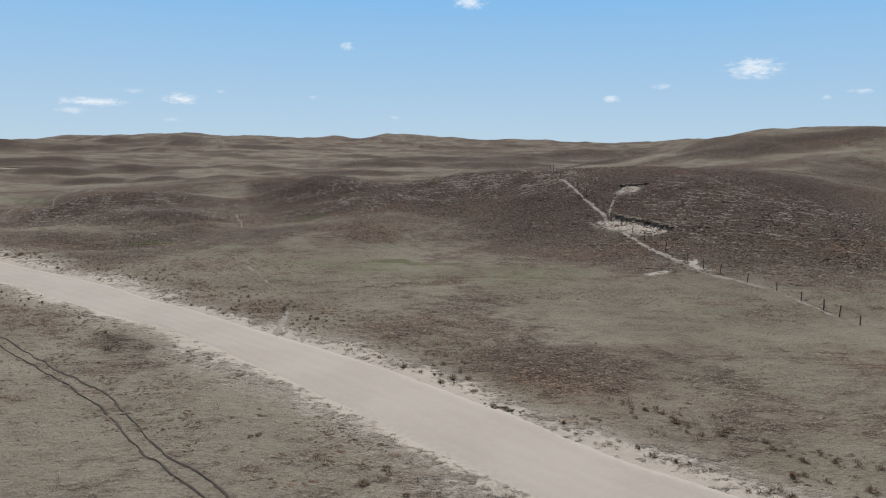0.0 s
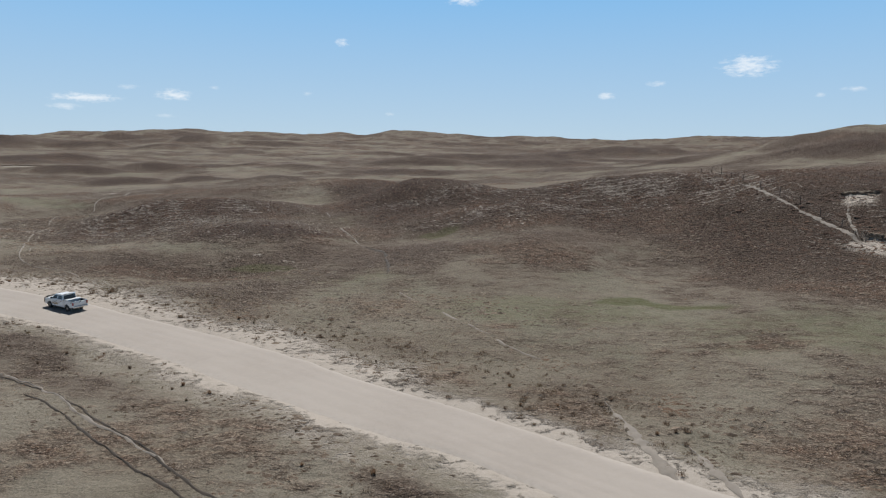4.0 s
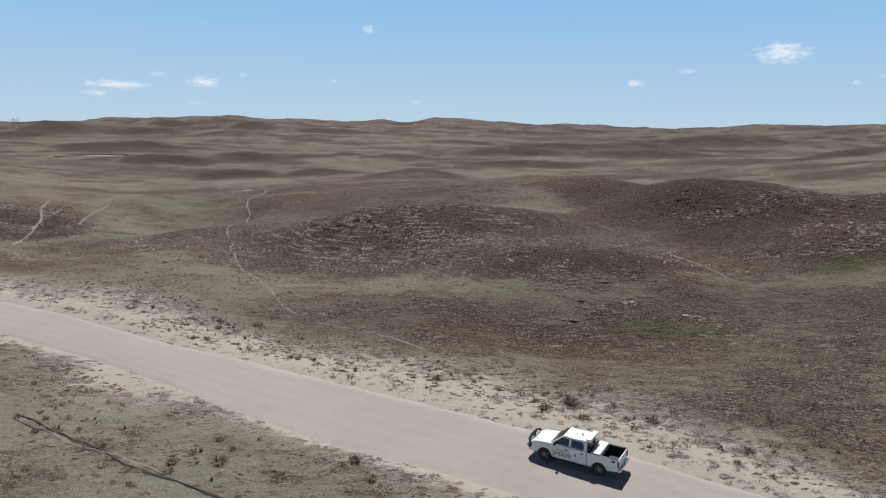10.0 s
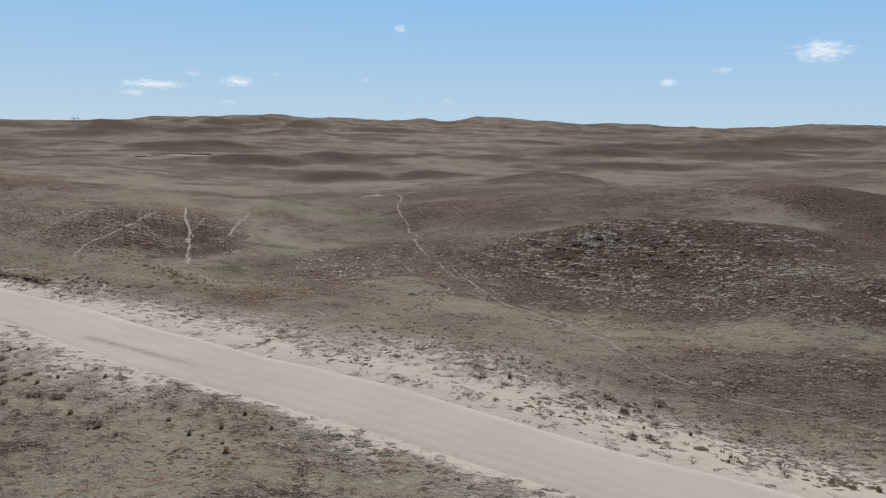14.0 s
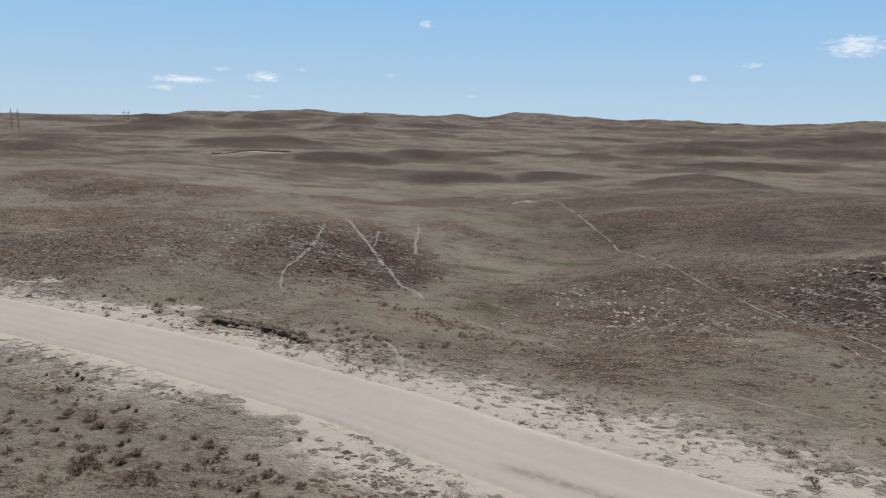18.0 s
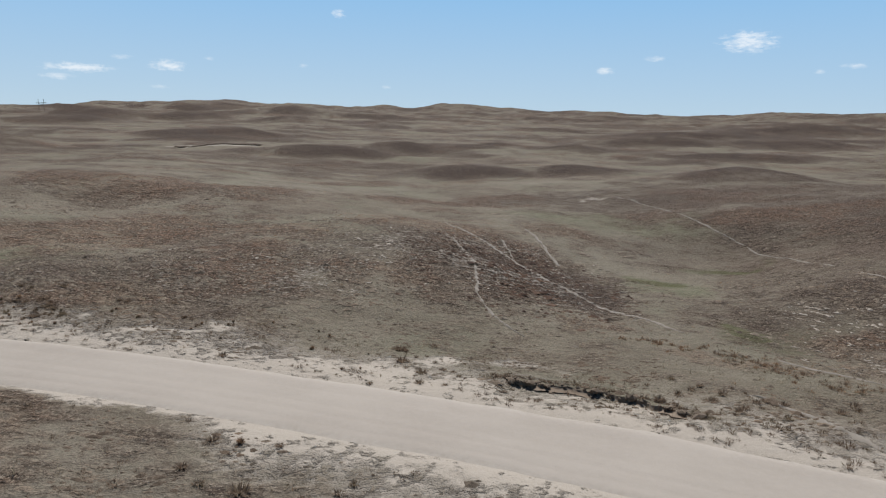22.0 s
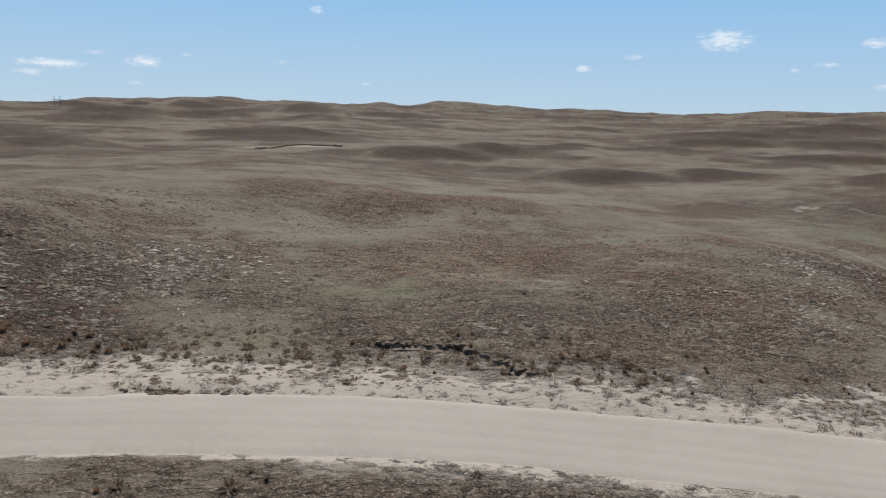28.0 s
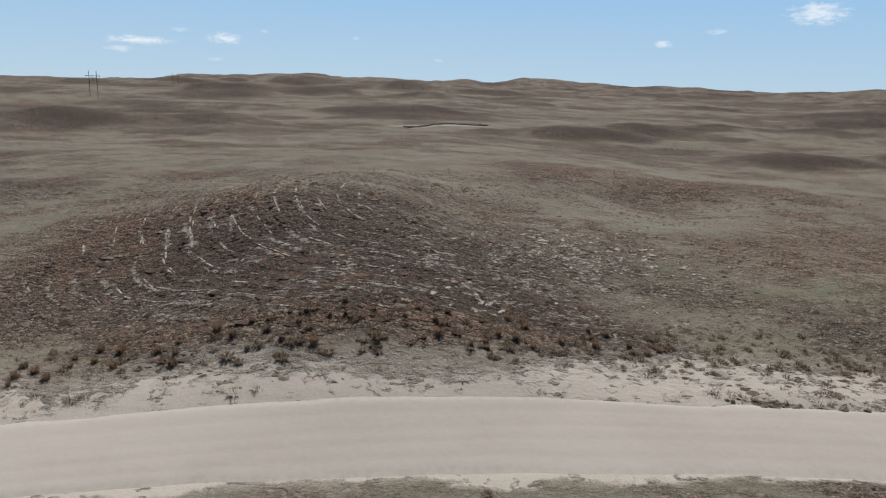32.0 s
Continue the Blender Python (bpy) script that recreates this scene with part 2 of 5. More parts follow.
    # loose sand blown in among the grass beside the road
    grass = n.mix(n.step(sand, 0.0, 0.9, 0.0, 0.40), grass, (0.272, 0.232, 0.187))
    spread_ = n.math("ADD", n.math("MULTIPLY", n.noise(p, 1.1, 4, 0.58, (0.8, 1.2, 1.0)), 0.55), n.math("MULTIPLY", n.noise(p, 0.33, 3, 0.55), 0.45))
    spread_ = n.math("SUBTRACT", spread_, 0.5)
    bare = n.math("ADD", n.math("ADD", sand, n.math("MULTIPLY", spread_, 1.5)), n.math("ADD", n.math("MULTIPLY", n.math("SUBTRACT", fine, 0.5), 0.55), n.math("ADD", n.math("MULTIPLY", n.math("SUBTRACT", litter_shade, 0.5), 0.35), n.math("MULTIPLY", n.math("SUBTRACT", clump, 0.5), 0.8))))
    bare = n.math("SUBTRACT", bare, n.math("MULTIPLY", n.math("MULTIPLY", bunch, n.step(lot, 0.62, 0.70)), 0.30))
    bare = n.step(bare, 0.12, 1.0)
    # trodden steps and broken sandy scars on the dunes
    band = n.math("FRACT", n.math("ADD", ring, n.math("MULTIPLY", n.noise(p, 0.11, 3), 1.6)))
    tread = n.step(n.math("ABSOLUTE", n.math("SUBTRACT", band, 0.5)), 0.0, 0.20, 1.0, 0.0)
    scar = n.noise(p, 2.0, 4, 0.65, (0.65, 1.35, 1.0))
    gather = n.noise(p, 0.16, 3)
    lines = n.math("MULTIPLY", n.math("MULTIPLY", steps, tread), n.step(gather, 0.40, 0.56, 0.04, 0.175))
    flecks = n.math("ADD", scar, n.math("ADD", lines, n.math("MULTIPLY", specks, n.step(gather, 0.38, 0.62, 0.115, 0.235))))
    flecks = n.step(flecks, 0.715, 0.77, 0.0, 0.72)
    bare = n.math("MAXIMUM", bare, n.math("MULTIPLY", flecks, n.step(fine, 0.36, 0.50, 0.35, 1.0)))
    bare = n.math("MAXIMUM", bare, n.math("MULTIPLY", n.step(n.math("ADD", worn, n.math("MULTIPLY", fine, 0.5)), 0.42, 0.66), 0.6))
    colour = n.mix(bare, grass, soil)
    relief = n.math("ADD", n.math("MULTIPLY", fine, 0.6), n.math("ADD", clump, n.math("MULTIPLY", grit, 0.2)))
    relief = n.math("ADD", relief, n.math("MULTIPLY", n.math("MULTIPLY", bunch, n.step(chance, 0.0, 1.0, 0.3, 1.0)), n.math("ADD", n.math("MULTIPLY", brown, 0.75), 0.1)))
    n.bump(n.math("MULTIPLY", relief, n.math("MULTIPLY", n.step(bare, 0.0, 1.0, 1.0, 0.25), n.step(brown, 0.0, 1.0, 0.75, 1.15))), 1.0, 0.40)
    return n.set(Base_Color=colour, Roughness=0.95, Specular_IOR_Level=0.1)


def road_material():
    n = Nodes("graded_sand_road")
    p = n.place()
    lane = n.attribute("lane")
    soft = n.noise(p, 0.12, 4)
    fine = n.noise(p, 2.2, 5, 0.6)
    grit = n.noise(p, 22.0, 3, 0.6)
    colour = n.mix(n.step(soft, 0.35, 0.65), (0.300, 0.266, 0.233), (0.330, 0.294, 0.259))
    colour = n.mix(n.step(fine, 0.35, 0.70, 0.0, 0.22), colour, (0.37, 0.332, 0.292))
    colour = n.mix(n.math("MULTIPLY", lane[0], n.step(n.noise(p, 0.05, 3), 0.4, 0.65, 0.02, 0.30)), colour, (0.270, 0.238, 0.208))
    colour = n.mix(n.math("MULTIPLY", lane[1], n.step(fine, 0.35, 0.6, 0.3, 0.9)), colour, (0.385, 0.346, 0.303))
    colour = n.mix(n.step(grit, 0.40, 0.70, 0.25, 0.0), colour, (0.28, 0.235, 0.19))
    colour = n.mix(n.math("MULTIPLY", lane[2], n.step(fine, 0.30, 0.65, 0.9, 0.45)), colour, (0.150, 0.124, 0.104))
    n.bump(n.math("ADD", n.math("MULTIPLY", grit, 0.25), fine), 0.5, 0.05)
    return n.set(Base_Color=colour, Roughness=0.93, Specular_IOR_Level=0.15)


def plant_material(name, dark, light, tip):
    n = Nodes(name)
    r = n.tree.nodes.new("ShaderNodeNewGeometry").outputs["Random Per Island"]
    colour = n.mix(r, dark, light)
    colour = n.mix(n.step(n.noise(n.place(), 0.6, 2), 0.5, 0.75, 0.0, 0.7), colour, tip)
    n.set(Base_Color=colour, Roughness=0.9, Specular_IOR_Level=0.1)
    # dry blades let some of the sun through
    thin = n.node("ShaderNodeBsdfTranslucent", Color=colour)
    both = n.node("ShaderNodeMixShader")
    n.put(both.inputs[0], 0.45)
    n.put(both.inputs[1], n.bsdf.outputs[0])
    n.put(both.inputs[2], thin.outputs[0])
    end = next(k for k in n.tree.nodes if k.type == "OUTPUT_MATERIAL")
    n.tree.links.new(both.outputs[0], end.inputs[0])
    return n.mat


def lump_material(name, dark, light, rusty):
    n = Nodes(name)
    r = n.tree.nodes.new("ShaderNodeNewGeometry").outputs["Random Per Island"]
    p = n.place()
    colour = n.mix(r, dark, light)
    colour = n.mix(n.step(n.noise(p, 0.09, 3), 0.50, 0.68, 0.0, 0.6), colour, rusty)
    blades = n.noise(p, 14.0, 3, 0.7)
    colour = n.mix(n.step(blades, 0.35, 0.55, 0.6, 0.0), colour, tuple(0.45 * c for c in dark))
    n.bump(blades, 0.8, 0.06)
    return n.set(Base_Color=colour, Roughness=0.95, Specular_IOR_Level=0.1)


def fleck_material():
    n = Nodes("bare_tread_sand")
    p = n.place()
    sand = n.mix(n.noise(p, 0.8, 3), (0.300, 0.258, 0.212), (0.420, 0.370, 0.313))
    torn = n.step(n.math("ADD", n.noise(p, 2.6, 4, 0.65), n.math("MULTIPLY", n.noise(p, 9.0, 2), 0.25)), 0.56, 0.70)
    return n.set(Base_Color=n.mix(torn, sand, (0.105, 0.080, 0.060)), Roughness=0.95, Specular_IOR_Level=0.1)


def plain(name, colour, rough_=0.5, metal=0.0, vary=0.15, scale=6.0, coat=0.0, dust=0.0):
    n = Nodes(name)
    p = n.own()
    k = n.noise(p, scale, 4)
    low = tuple(c * (1 - vary) for c in colour)
    c = n.mix(k, low, colour)
    if dust:
        z = n.tree.nodes.new("ShaderNodeSeparateXYZ")
        n.tree.links.new(p, z.inputs[0])
        c = n.mix(n.math("MULTIPLY", n.step(n.noise(p, 2.5, 4), 0.3, 0.7, 0.4, 1.0), dust), c, (0.42, 0.36, 0.29))
    n.set(Base_Color=c, Roughness=n.step(n.noise(p, scale * 3, 3), 0.2, 0.8, max(0.02, rough_ - 0.08), rough_ + 0.08), Metallic=metal, Coat_Weight=coat)
    return n.mat


PRAIRIE, ROAD_SAND = prairie_material(), road_material()
TUFT = plant_material("dry_bunch_grass", (0.22, 0.18, 0.13), (0.40, 0.34, 0.25), (0.28, 0.22, 0.155))
RUSSET = plant_material("russet_bluestem", (0.19, 0.115, 0.072), (0.33, 0.215, 0.135), (0.25, 0.18, 0.12))
SHRUB = plant_material("grey_brown_shrub", (0.125, 0.088, 0.062), (0.235, 0.172, 0.125), (0.18, 0.15, 0.095))
EARTH = plain("crumbling_sandy_earth", (0.24, 0.18, 0.13), 0.95, vary=0.5, scale=2.5)
FLECK = fleck_material()
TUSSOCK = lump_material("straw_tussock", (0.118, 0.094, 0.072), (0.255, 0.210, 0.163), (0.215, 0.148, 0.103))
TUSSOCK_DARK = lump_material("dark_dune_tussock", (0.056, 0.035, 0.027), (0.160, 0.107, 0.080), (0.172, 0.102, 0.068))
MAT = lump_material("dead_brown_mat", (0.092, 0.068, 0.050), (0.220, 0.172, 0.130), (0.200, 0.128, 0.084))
SOD = plain("dry_sod", (0.165, 0.120, 0.084), 0.95, vary=0.5, scale=3.0)
OLD_WOOD = plain("weathered_post_wood", (0.12, 0.10, 0.085), 0.85, vary=0.4, scale=9)
POLE_WOOD = plain("dark_treated_pole", (0.07, 0.055, 0.045), 0.85, vary=0.3, scale=1)
WIRE = plain("dull_fence_wire", (0.20, 0.19, 0.18), 0.6, 0.7)
PAINT = plain("white_truck_paint", (0.80, 0.80, 0.79), 0.28, vary=0.04, coat=0.4, dust=0.10)
BLACK = plain("black_plastic", (0.018, 0.018, 0.019), 0.5, vary=0.3)
BEDLINER = plain("black_bed_liner", (0.022, 0.022, 0.023), 0.75, vary=0.3)
RUBBER = plain("dusty_tyre_rubber", (0.024, 0.023, 0.022), 0.85, vary=0.3, dust=0.05)
CHROME = plain("dull_chrome", (0.62, 0.61, 0.59), 0.25, 1.0, vary=0.1)
ALLOY = plain("dusty_alloy", (0.34, 0.33, 0.32), 0.4, 0.8, vary=0.2, dust=0.08)
GLASS = plain("tinted_window_glass", (0.008, 0.010, 0.012), 0.12, vary=0.1)
TAIL_RED = plain("red_lamp_lens", (0.30, 0.015, 0.012), 0.2, vary=0.1)
LENS = plain("clear_lamp_lens", (0.55, 0.56, 0.57), 0.12, vary=0.1)
GOLD = plain("gold_lettering", (0.36, 0.23, 0.075), 0.5, vary=0.15)
NAVY = plain("dark_lettering", (0.04, 0.035, 0.04), 0.5, vary=0.15)
TRODDEN = plain("trodden_path_sand", (0.262, 0.226, 0.187), 0.95, vary=0.5, scale=1.4)
# shade inside the wheel ruts, put into the colour
RUT = plain("rut_with_painted_shade", (0.062, 0.047, 0.034), 0.95, vary=0.5, scale=2.2)


# ---------------------------------------------------------------- building helpers
def part(name, bm, material, parent=None, label="", flat=False):
    mesh = bpy.data.meshes.new(name)
    bm.normal_update()
    bm.to_mesh(mesh)
    bm.free()
    mesh.materials.append(material)
    if not flat:
        mesh.shade_smooth()
        mesh.set_sharp_from_angle(angle=radians(38))
    ob = new(name, mesh)
    ob.parent = parent
    if label:
        ob["label"] = label
    return ob


def empty(name, m, label, category, group="", kind=""):
    ob = new(name)
    ob.empty_display_size = 0.3
    ob.matrix_world = m
    return tagged(ob, label, category, group, kind)


def sheet(name, verts, faces, material, smooth_=True):
    mesh = bpy.data.meshes.new(name)
    verts, faces = np.asarray(verts, np.float32), np.asarray(faces, np.int32)
    k = faces.shape[1]
    mesh.vertices.add(len(verts))
    mesh.vertices.foreach_set("co", verts.ravel())
    mesh.loops.add(faces.size)
    mesh.loops.foreach_set("vertex_index", faces.ravel())
    mesh.polygons.add(len(faces))
    mesh.polygons.foreach_set("loop_start", np.arange(len(faces), dtype=np.int32) * k)
    mesh.polygons.foreach_set("loop_total", np.full(len(faces), k, np.int32))
    mesh.materials.append(material)
    mesh.update(calc_edges=True)
    mesh.polygons.foreach_set("use_smooth", np.full(len(faces), smooth_))
    mesh.validate()
    return new(name, mesh)


def weigh(ob, name, r, g, b):
    a = ob.data.attributes.new(name, "FLOAT_COLOR", "POINT")
    a.data.foreach_set("color", np.stack([r, g, b, np.ones_like(r)], 1).astype(np.float32).ravel())


def grid_faces(rows, cols):
    i = np.arange(rows * cols).reshape(rows, cols)
    return np.stack([i[:-1, :-1], i[:-1, 1:], i[1:, 1:], i[1:, :-1]], -1).reshape(-1, 4)


# ---------------------------------------------------------------- lie of the land
def lattice(x, y, size, seed):
    """Smooth noise, -1 to 1, with lumps of about that size in metres."""
    u, v = x / size, y / size
    iu, iv = np.floor(u), np.floor(v)
    fu, fv = u - iu, v - iv
    fu, fv = fu * fu * fu * (fu * (fu * 6 - 15) + 10), fv * fv * fv * (fv * (fv * 6 - 15) + 10)

    def corner(a, b):
        s = np.sin(a * 127.1 + b * 311.7 + seed * 74.7) * 43758.5453
        return (s - np.floor(s)) * 2 - 1

    low = corner(iu, iv) * (1 - fu) + corner(iu + 1, iv) * fu
    high = corner(iu, iv + 1) * (1 - fu) + corner(iu + 1, iv + 1) * fu
    return low * (1 - fv) + high * fv


def rough(x, y, size, seed, octaves=3):
    return sum(lattice(x + 37.0 * k, y - 19.0 * k, size / 2 ** k, seed + k) / 2 ** k for k in range(octaves))


def smooth(a, b, v):
    w = np.clip((v - a) / (b - a), 0, 1)
    return w * w * (3 - 2 * w)


HILLS = []


def hill(x, y, height, wide, deep, turn=0.0):
    HILLS.append((x, y, height, wide, deep, math.cos(radians(turn)), math.sin(radians(turn))))


# grassy dunes near the road, from east to west; hollows are negative
hill(60, 134, 5.3, 25, 18)
hill(90, 180, 11.0, 40, 34)
hill(35, 180, 7.8, 30, 22)
hill(-2, 207, 9.7, 30, 13)
hill(4, 232, -5.8, 40, 18)
hill(-34, 210, -1.3, 20, 13)
hill(-40, 224, 9.3, 13, 11)
hill(-53, 244, 3.7, 13, 11)
hill(-29, 213, 3.2, 11, 9)
hill(20, 150, -2.3, 18, 16)
hill(0, 250, -1.8, 50, 30)
hill(80, 250, 9.8, 60, 40)
hill(246, 380, 34.8, 108, 80)
hill(-48, 180, -1.4, 16, 14)
hill(-95, 203, 5.6, 18, 10)
hill(-110, 209, 1.4, 8, 7)
hill(-70, 182, 2.0, 20, 14)
hill(-72, 258, 7.9, 34, 22)
hill(-128, 225, 1.2, 20, 14)
hill(-112, 185, -2.6, 18, 14)
hill(-155, 300, -0.8, 40, 26)
hill(-110, 315, 2.5, 36, 26)
hill(-203, 226, 2.9, 20, 14)
hill(-180, 192, -0.6, 16, 12)
hill(-155, 222, -5.3, 20, 16)
hill(-175, 255, -1.8, 25, 20)
hill(-205, 312, -1.7, 34, 26)
hill(-300, 218, 4.6, 16, 10)
hill(-285, 216, -0.1, 14, 9)
hill(-278, 232, 1.4, 20, 16)
hill(-245, 265, 2.8, 30, 24)
hill(-290, 280, 3.4, 34, 26)
hill(-290, 350, 2.4, 50, 30)
hill(-225, 370, -2.9, 40, 26)
hill(-315, 205, -1.5, 16, 12)
hill(-235, 200, 0.8, 14, 10)
hill(-340, 250, 2.2, 36, 24)
hill(15, 110, 0.8, 22, 16)
hill(-100, 160, 1.1, 22, 14)
hill(-16, 180, 3.9, 10, 8)
hill(-22, 156, 3.2, 14, 10)
hill(-298, 240, 2.7, 10, 8)
hill(-184, 228, -2.0, 10, 8)
hill(-148, 246, -2.1, 10, 8)
hill(-82, 216, 2.0, 10, 8)
hill(-292, 198, 2.8, 10, 8)
hill(-256, 252, -2.8, 10, 8)
hill(-34, 186, 2.6, 10, 8)
hill(-130, 198, -3.0, 10, 8)
hill(-178, 264, 1.8, 10, 8)
hill(56, 156, 1.7, 10, 8)
hill(-304, 228, 1.6, 10, 8)
hill(-286, 180, -0.3, 10, 8)
hill(-244, 282, -1.6, 10, 8)
hill(-94, 186, 2.0, 10, 8)
hill(-76, 150, -3.4, 10, 8)
hill(-148, 216, 2.7, 10, 8)
hill(-154, 192, -2.2, 10, 8)
hill(-106, 150, -2.2, 10, 8)
hill(-178, 210, -1.2, 10, 8)
hill(-70, 174, 2.0, 10, 8)
hill(-136, 192, 2.6, 10, 8)
hill(-196, 192, -1.2, 10, 8)
hill(-124, 150, 0.3, 20, 14)
hill(-154, 174, -0.5, 10, 8)
hill(-226, 234, -0.6, 10, 8)
hill(-142, 264, 1.0, 10, 8)
# middle distance: brown dunes on pale flats, darkened by rank growth and painted slope shade
hill(-270, 470, 1.8, 74, 18)
hill(-688, 1076, 5.9, 91, 40)
hill(-581, 1258, 13.2, 69, 40)
hill(-396, 1056, 11.6, 48, 39)
hill(-274, 1030, 6.8, 74, 24)
hill(-504, 526, -9.0, 50, 32)
MOUNDS = []


def mound(x, y, height, wide, deep):
    hill(x, y, 0.72 * height, 1.1 * wide, deep)
    # dark blot moved onto the near face: slope shade put into the colour
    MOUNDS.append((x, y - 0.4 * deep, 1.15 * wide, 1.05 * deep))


mound(-482, 672, 10, 22, 16)
mound(-536, 815, 12, 30, 22)
mound(-452, 845, 12, 30, 22)
mound(-344, 800, 10, 24, 18)
mound(-332, 558, 5.5, 26, 13)
mound(-215, 462, 3.8, 11, 9)
mound(-190, 366, 4.2, 13, 9)
mound(-171, 508, 4, 15, 10)
mound(-148, 368, 3.2, 12, 9)
mound(-250, 815, 6, 30, 16)
mound(-56, 585, 9, 28, 16)
mound(10, 652, 9.5, 48, 20)
mound(51, 604, 6, 35, 18)
mound(-95, 775, 5, 22, 14)
mound(-55, 456, 4.2, 24, 11)
mound(-130, 486, 4.8, 18, 10)
mound(-440, 410, 7, 20, 13)
mound(-435, 484, 4.6, 20, 12)
mound(-394, 432, 5, 12, 10)
mound(-326, 512, 4.5, 24, 11)
mound(-190, 474, 2.6, 12, 8)
mound(-243, 430, 5, 17, 10)
mound(-243, 765, 4.5, 18, 12)
mound(-107, 334, 4.2, 11, 9)
mound(185, 825, 13, 62, 30)
mound(240, 1010, 8.0, 56, 26)
hill(-960, 1190, -12.0, 180, 130, 35)
hill(168, 390, 4.0, 18, 30)
hill(-1090, 1430, -8.0, 150, 120, 35)
hill(-1740, 2245, -16.0, 300, 200, 38)
# the skyline
hill(-1572, 1641, -22.0, 147, 150, 43)
hill(-1345, 1825, -10.1, 110, 150, 35)
hill(-1206, 1914, 4.9, 51, 150, 30)
hill(-1103, 1971, 16.3, 40, 150, 27)
hill(-994, 2023, 21.5, 66, 150, 24)
hill(-893, 2066, 17.7, 48, 150, 21)
hill(-771, 2108, 37.9, 84, 150, 18)
hill(-612, 2151, 25.1, 55, 150, 13)
hill(-469, 2179, 25.2, 73, 150, 9)
hill(-341, 2195, 23.9, 51, 150, 6)
hill(-177, 2205, 38.1, 81, 150, 1)
hill(6, 2200, 27.8, 92, 150, -4)
hill(225, 2173, 26.9, 110, 150, -10)
hill(474, 2113, 17.2, 147, 150, -17)
hill(747, 2008, 31.8, 147, 150, -25)
hill(1004, 1866, 35.2, 147, 150, -33)
hill(1400, 1600, 12.9, 300, 150, -45)

ROAD = [(420, -330), (140, -92), (60, -8), (35, 21), (22, 33), (9, 44), (-4, 57), (-20, 71), (-49, 95), (-70, 109), (-85, 118), (-102, 126),
        (-119, 134.5), (-135, 143), (-150, 150), (-168, 159), (-182, 165.5), (-197, 171.7), (-212, 176.6), (-228, 180.5), (-250, 184.3),
        (-270, 184.7), (-286, 182.3), (-303, 177.7), (-325, 168), (-350, 154), (-420, 105), (-560, -10), (-900, -300)]


def spline(points, step):
    """A smooth line through the points, with a vertex about every step metres."""
    p = np.array(points, float)
    p = np.vstack([2 * p[0] - p[1], p, 2 * p[-1] - p[-2]])
    out = []
    for a, b, c, d in zip(p[:-3], p[1:-2], p[2:-1], p[3:]):
        n = max(2, int(np.linalg.norm(c - b) / step))
        for t in np.arange(n) / n:
            out.append(0.5 * (2 * b + (c - a) * t + (2 * a - 5 * b + 4 * c - d) * t * t + (3 * b - a - 3 * c + d) * t ** 3))
    return np.array(out + [p[-2]])


def off_line(x, y, line):
    """Signed distance from a line (left of its way is positive) and the length along it, for arrays of places."""
    best, side, along = np.full(x.shape, 1e9), np.ones(x.shape), np.zeros(x.shape)
    run = 0.0
    for a, b in zip(line[:-1], line[1:]):
        d = b - a
        n = math.hypot(d[0], d[1])
        px, py = x - a[0], y - a[1]
        t = np.clip((px * d[0] + py * d[1]) / (n * n), 0, 1)
        dist = np.hypot(px - t * d[0], py - t * d[1])
        near = dist < best
        best = np.where(near, dist, best)
        side = np.where(near, np.where(d[0] * py - d[1] * px >= 0, 1.0, -1.0), side)
        along = np.where(near, run + t * n, along)
        run += n
    return best * side, along


ROAD_LINE = spline(ROAD, 6.0)
HALF_ROAD = 3.7


def road_edge(x, gap):
    """How far the graded surface reaches from the road's middle line, on the north (gap below 0) or the south."""
    north = np.interp(x, [-306, -298, -289, -280, -268, -258, -244, -232, -222, -205, -195, -187, -180, -163, -155, -145, -130, -118, -108, -100, -80, -68, -55, -40, -25, -10, 20],
                      [4.8, 4.3, 4.0, 3.6, 3.3, 3.6, 3.8, 3.8, 4.2, 4.8, 5.1, 5.3, 5.0, 4.7, 4.5, 3.9, 3.8, 4.3, 4.9, 4.5, 4.0, 3.9, 3.4, 3.4, 4.2, 4.8, 4.6])
    south = np.interp(x, [-302, -295, -288, -278, -266, -253, -243, -230, -202, -195, -185, -175, -167, -155, -145, -131, -118, -111, -98, -85, -75, -61, -50, -42, -33, -25, -15, -3, 30],
                      [2.4, 2.8, 3.1, 3.5, 3.7, 3.5, 3.0, 2.9, 3.2, 2.9, 2.5, 2.3, 2.8, 3.5, 3.2, 2.9, 2.4, 2.9, 4.6, 4.2, 3.8, 4.5, 4.8, 4.2, 2.7, 2.8, 3.4, 4.5, 4.1])
    return np.where(gap < 0, north, south)


